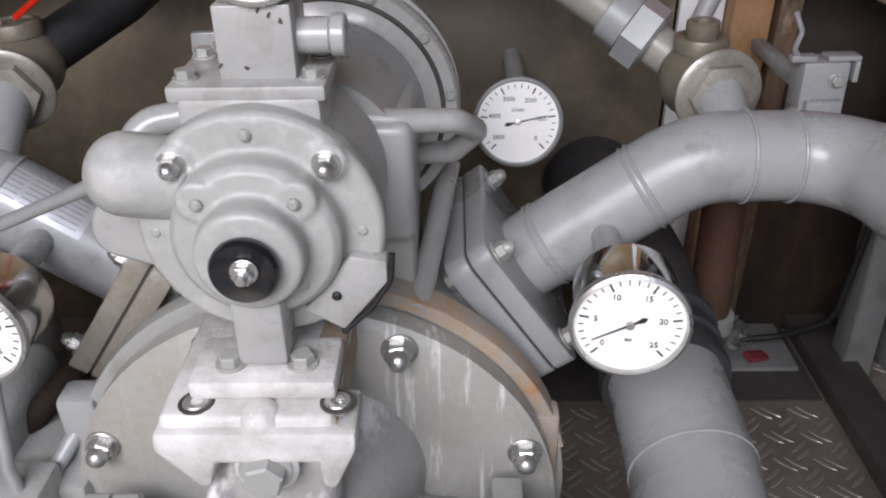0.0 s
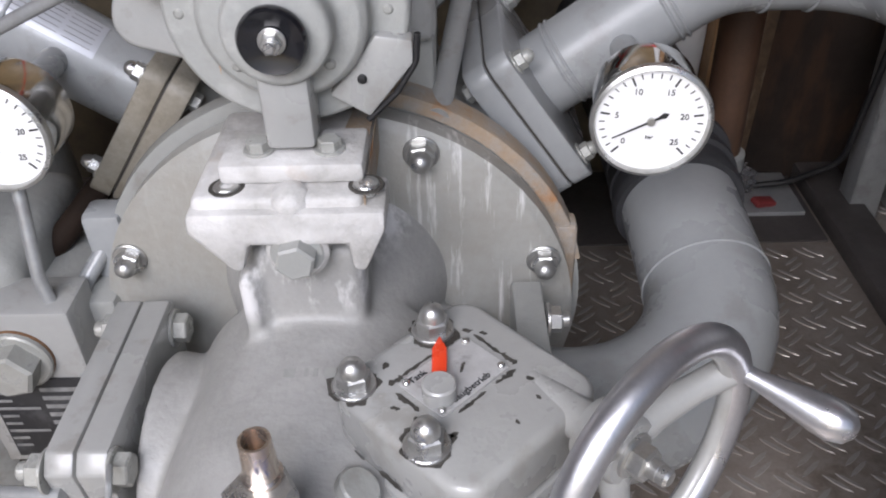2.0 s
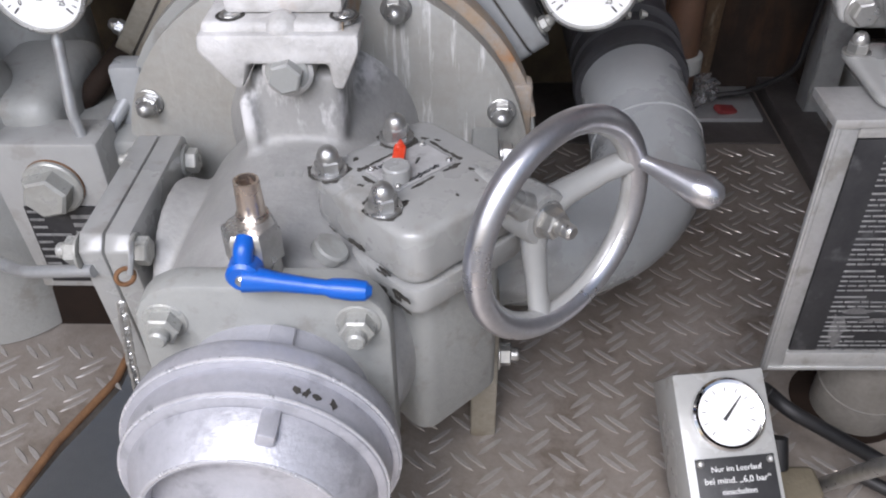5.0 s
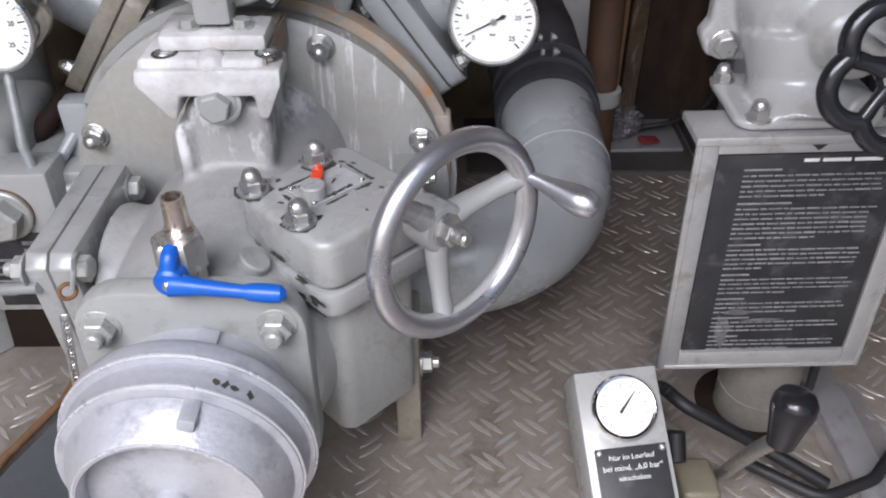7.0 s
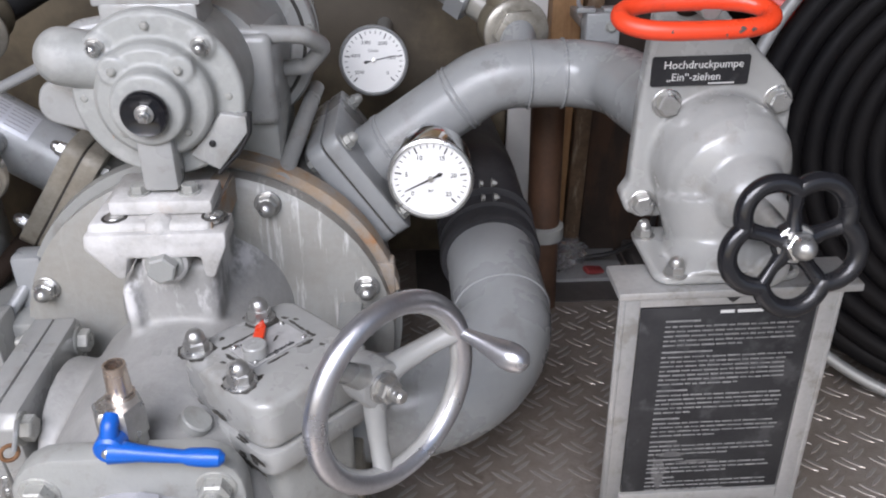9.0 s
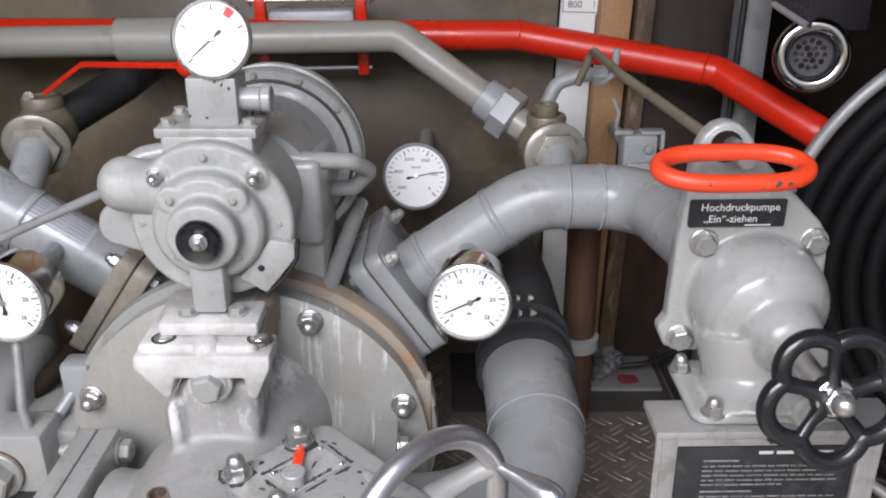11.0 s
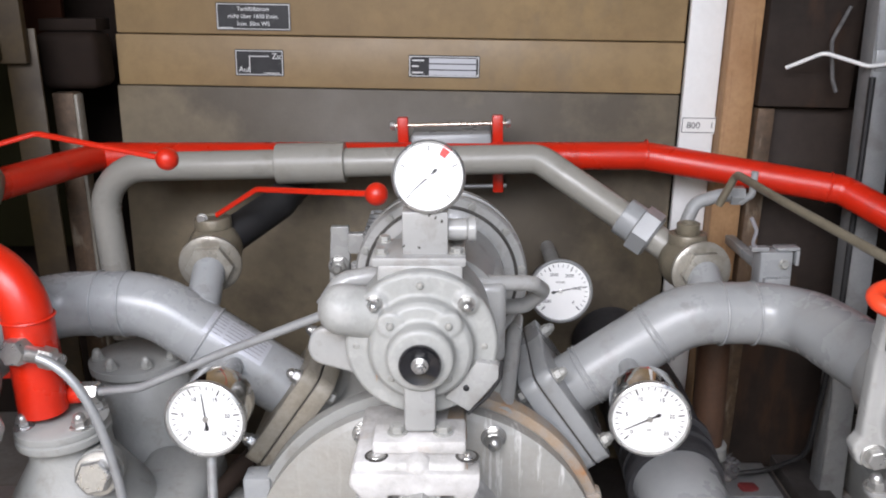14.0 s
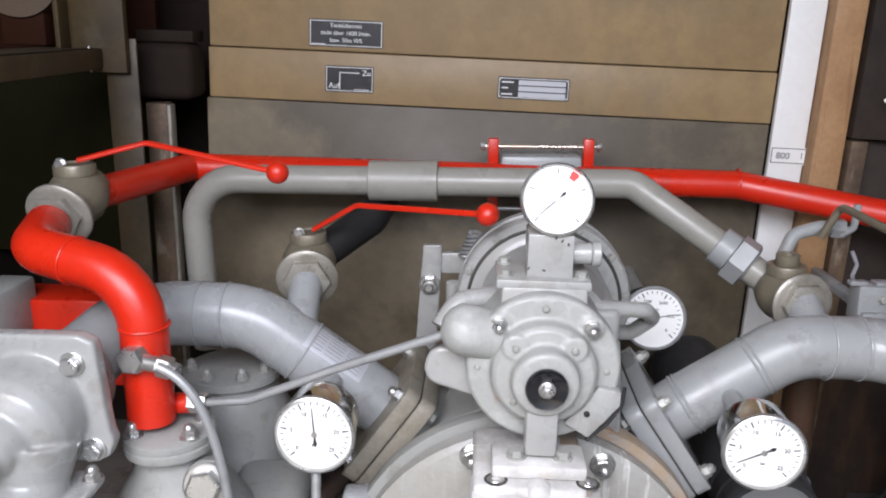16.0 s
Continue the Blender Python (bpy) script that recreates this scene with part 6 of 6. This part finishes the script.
structure("floor_board", block(0.44, 0.64, 1.21, 1.36, 0.0, 0.012, 0.002), STEEL, "grey plate lying on the floor", "plate")
pb = thing("plastic_bag", (0.52, 1.28, 0.012), "crumpled clear plastic bag with a red tag", "bag")
bm = bmesh.new()
bmesh.ops.create_icosphere(bm, subdivisions=4, radius=1)
for v in bm.verts:
    k = 0.75 + 0.5 * noise.noise(v.co * 2.4) + 0.25 * noise.noise(v.co * 7)
    v.co = Vector((v.co.x * 0.06 * k, v.co.y * 0.05 * k, 0.012 + 0.045 * (v.co.z * k + 0.75)))
part("film", bm, CLEAR, pb, m=pose(0.50, 1.27, 0.0))
part("tag", block(-0.025, 0.025, -0.012, 0.012, 0, 0.012, 0.004), mat("dark_red_card", (0.22, 0.03, 0.03), 0.6, second=(0.14, 0.03, 0.03)), pb, "dark red tag", m=pose(0.565, 1.235, 0.014, 10, 15, 25))
part("cap", lathe([(0.02, 0), (0.022, 0.01), (0.018, 0.03), (0, 0.032)], 20), mat("blue_grey_plastic", (0.12, 0.16, 0.2), 0.4), pb, m=pose(0.46, 1.25, 0.014, 60))
jar = thing("round_fitting", (0.82, 1.0, 0.0), "dull round steel fitting on the floor", "pipe fitting")
part("ring", lathe([(0.02, 0), (0.03, 0.004), (0.03, 0.03), (0.02, 0.034), (0.015, 0.02)], 28), STEEL, jar, m=pose(0.83, 1.0, 0.02, 60, 0, 20))
bx = thing("grey_box", (0.9, 1.15, 0.0), "dark grey box on the floor behind the frame", "box")
part("box", block(0.80, 1.0, 1.1, 1.3, 0.0, 0.10, 0.006), CAST, bx)

# ---- raised bars of the tread plate ----
PITCH = 0.0635
bar_a = finish(prism([(-0.021, 0), (-0.012, 0.0028), (0.0, 0.0034), (0.012, 0.0028), (0.021, 0), (0.012, -0.0028), (0, -0.0034), (-0.012, -0.0028)], 0.0016, 0), None, 80)
shape = [(-0.021, 0), (-0.012, 0.0028), (0.0, 0.0034), (0.012, 0.0028), (0.021, 0), (0.012, -0.0028), (0, -0.0034), (-0.012, -0.0028)]
rest_v, rest_f = [], []
spots = []
for i in range(-16, 22):
    for j in range(-8, 18):
        for odd in (0, 1):
            x = 0.10 + PITCH * (i + 0.5 * odd) - 0.004 * odd
            y = 0.36 + PITCH * 0.97 * (j + 0.5 * odd)
            if not (-1.12 < x < 1.3 and -0.4 < y < 1.36):
                continue
            if (0.14 < x < 0.67 and y > 1.11) or (0.625 < x < 0.705 and 0.08 < y < 0.64) or (0.48 < x < 0.63 and 0.38 < y < 0.55) or (0.64 < x < 0.76 and y > 0.53) or -0.45 < x < -0.05 or (-0.52 < x < -0.44 and y < 0.45) or (x < -0.4 and y > 0.56):
                continue
            ang = 40 if odd else -43
            for s in (-1, 1):
                o = Matrix.Rotation(radians(ang), 4, "Z") @ Vector((s * 0.005, s * 0.0068, 0))
                spots.append((x + o.x, y + o.y, ang, 0.05 <= x <= 0.46 and 0.15 <= y <= 0.85))
near = [q for q in spots if q[3]][:300]
for x, y, a, _ in near:
    put("tread_bar", bar_a, BAR, FLOOR, pose(x, y, 0.0002, 0, 0, a))
taken = set(near)
for q in spots:
    if q in taken:
        continue
    x, y, a, _ = q
    c, s = math.cos(radians(a)), math.sin(radians(a))
    k = len(rest_v)
    rest_v += [(x + c * u - s * v, y + s * u + c * v, 0.0) for u, v in shape] + [(x + 0.8 * (c * u - s * v), y + 0.8 * (s * u + c * v), 0.0017) for u, v in shape]
    rest_f += [tuple(range(k + 8, k + 16))] + [(k + n, k + (n + 1) % 8, k + 8 + (n + 1) % 8, k + 8 + n) for n in range(8)]
me = bpy.data.meshes.new("tread_bars")
me.from_pydata(rest_v, [], rest_f)
tagged(put("tread_bars", me, BAR, FLOOR), kind="stuff")

# ---- wear and writing on the gear box ----
SPACE = GEAR
PL = in_box(0.4468) @ pose(-0.012, 0.0, 0, 0, 0, 90)
words("writing", "Saugbetrieb", 0.0085, PL @ Matrix.Translation((0.0, -0.019, 0.0002)), INK, plate)
words("writing", "Tank", 0.0085, PL @ Matrix.Translation((-0.022, 0.019, 0.0002)), INK, plate)
for x, y in ((-0.033, -0.02), (0.033, -0.02), (0.033, 0.02), (-0.033, 0.02)):
    bolt(plate, PL @ Vector((x, y, 0)), (0, 0, 1), 0.0032, "pin", ZINC, 0, "rivet")
rng = random.Random(11)


def chip(parent, m, size, material=GRIME):
    n = 11
    pts = [(size * (0.5 + rng.random() * 0.7) * math.cos(2 * math.pi * k / n), 0.6 * size * (0.4 + rng.random() * 0.8) * math.sin(2 * math.pi * k / n)) for k in range(n)]
    part("paint_chip", prism(pts, 0.0004, 0), material, parent, m=m @ pose(0, 0, 0, 0, 0, rng.uniform(0, 180)))


LM = in_box(0.4451)


def scuff(parent, m, length, width, material=GRIME):
    """A thin ragged scrape."""
    n = 9
    up = [(length * (k / n - 0.5), width * (0.15 + 0.5 * rng.random()) * (1 if 0 < k < n else 0.2)) for k in range(n + 1)]
    dn = [(x + length * 0.03 * rng.random(), -width * (0.1 + 0.5 * rng.random()) * (1 if 0 < i < n else 0.2)) for i, (x, _) in enumerate(up)]
    part("scrape", prism(up + dn[::-1], 0.0004, 0), material, parent, m=m)


# scrapes along the edges of the plate, and a few small chips
for x, y, rot, ln, wd in ((-0.012, 0.0295, 0, 0.034, 0.0035), (0.026, 0.0292, 2, 0.02, 0.006), (-0.036, 0.0295, -3, 0.014, 0.006), (0.0445, 0.006, 88, 0.032, 0.004), (0.0448, -0.018, 92, 0.016, 0.006), (-0.0448, 0.006, 91, 0.026, 0.0045), (-0.0446, -0.02, 85, 0.014, 0.005), (-0.01, -0.0295, 1, 0.03, 0.0035), (0.028, -0.0297, -2, 0.022, 0.006), (0.01, 0.001, 30, 0.012, 0.003), (-0.025, 0.004, -20, 0.01, 0.004)):
    scuff(gearbox, PL @ Matrix.Translation((x, y, -0.0014 if abs(x) > 0.043 or abs(y) > 0.028 else 0.0003)) @ pose(0, 0, 0, 0, 0, rot), ln, wd)
for x, y, sz in ((-0.062, 0.03, 0.004), (-0.06, -0.03, 0.005), (0.032, 0.04, 0.005), (0.03, -0.042, 0.004), (-0.03, 0.052, 0.004), (-0.042, 0.045, 0.005), (0.0, -0.052, 0.004), (0.05, 0.03, 0.003), (-0.02, -0.055, 0.004), (0.055, 0.0, 0.003)):
    chip(gearbox, LM @ Matrix.Translation((x, y, 0)), sz)
for x, y in ((-0.094, 0.383), (-0.033, 0.445), (-0.036, 0.322)):
    bm = bmesh.new()
    inner, outer = [], []
    for k in range(40):
        a = 2 * math.pi * k / 40
        q = 0.0175 + 0.007 * max(0.0, 0.35 + noise.noise(Vector((3 * math.cos(a) + 40 * x, 3 * math.sin(a) + 40 * y, 0.3))))
        outer.append(bm.verts.new((q * math.cos(a), q * math.sin(a), 0.0004)))
        inner.append(bm.verts.new((0.017 * math.cos(a), 0.017 * math.sin(a), 0.0004)))
    for k in range(40):
        bm.faces.new((inner[k], outer[k], outer[(k + 1) % 40], inner[(k + 1) % 40]))
    part("grime_ring", bm, GRIME, gearbox, m=pose(x, y, 0.4451))
for k in range(14):
    s = -0.075 + 0.15 * rng.random()
    scuff(gearbox, in_box(0.385) @ pose(s, -0.0797, rng.uniform(-0.03, 0.012), 90), rng.uniform(0.01, 0.03), rng.uniform(0.003, 0.008))
# marks on the valve block and coupling
SPACE = MAIN
for x, z in ((-0.128, 0.83), (-0.12, 0.826), (-0.136, 0.834), (-0.17, 0.792), (-0.15, 0.79)):
    chip(prim, axis_m((x, 0.6197, z), AY), 0.0028)
for a in (58, 66, 50, 62):
    chip(storz, axis_m(Vector((CX + 0.001 + 0.1186 * math.cos(radians(a)), 0.163, 0.267 + 0.1186 * math.sin(radians(a)))), (math.cos(radians(a)), 0, math.sin(radians(a)))), 0.006)
# red mark and writing on the small gauges
tg = [o for o in bpy.data.objects if o.name.startswith("pressure_gauge")][2]
GMT = axis_m((-0.137, 0.627, 0.884), (0.0, -0.95, 0.28))
part("red_mark", prism([(0.031 * math.cos(radians(a)), 0.031 * math.sin(radians(a))) for a in range(48, 66, 4)] + [(0.042 * math.cos(radians(a)), 0.042 * math.sin(radians(a))) for a in range(64, 46, -4)], 0.0006, 0), REDINK, tg, m=GMT @ Matrix.Translation((0, 0, -0.0038)))
# raised marks on the suction chamber
bars("cast_mark", [(-0.03, 0, 0.010, 0.011), (-0.012, 0, 0.004, 0.011), (-0.004, 0, 0.004, 0.011), (0.006, 0, 0.010, 0.011)], pose(-0.135, 0.445, 0.3955), CAST, pump)
part("chamber_boss", cyl((-0.095, 0.33, 0.38), (-0.088, 0.33, 0.391), 0.018, 24, 0.002), CAST, pump)
# paint chips on the pull handle
SPACE = RIGHT
for x, dz, sz in ((0.452, -0.004, 0.006), (0.463, -0.006, 0.008), (0.478, -0.005, 0.009), (0.49, -0.004, 0.005), (0.437, -0.007, 0.004), (0.41, -0.006, 0.004)):
    out = Vector((0, -0.97, 0.22)).normalized()
    chip(handle, axis_m(Vector((x, 0.4068, 0.768)) + out * 0.0090, out), sz * 0.7, GRIME)
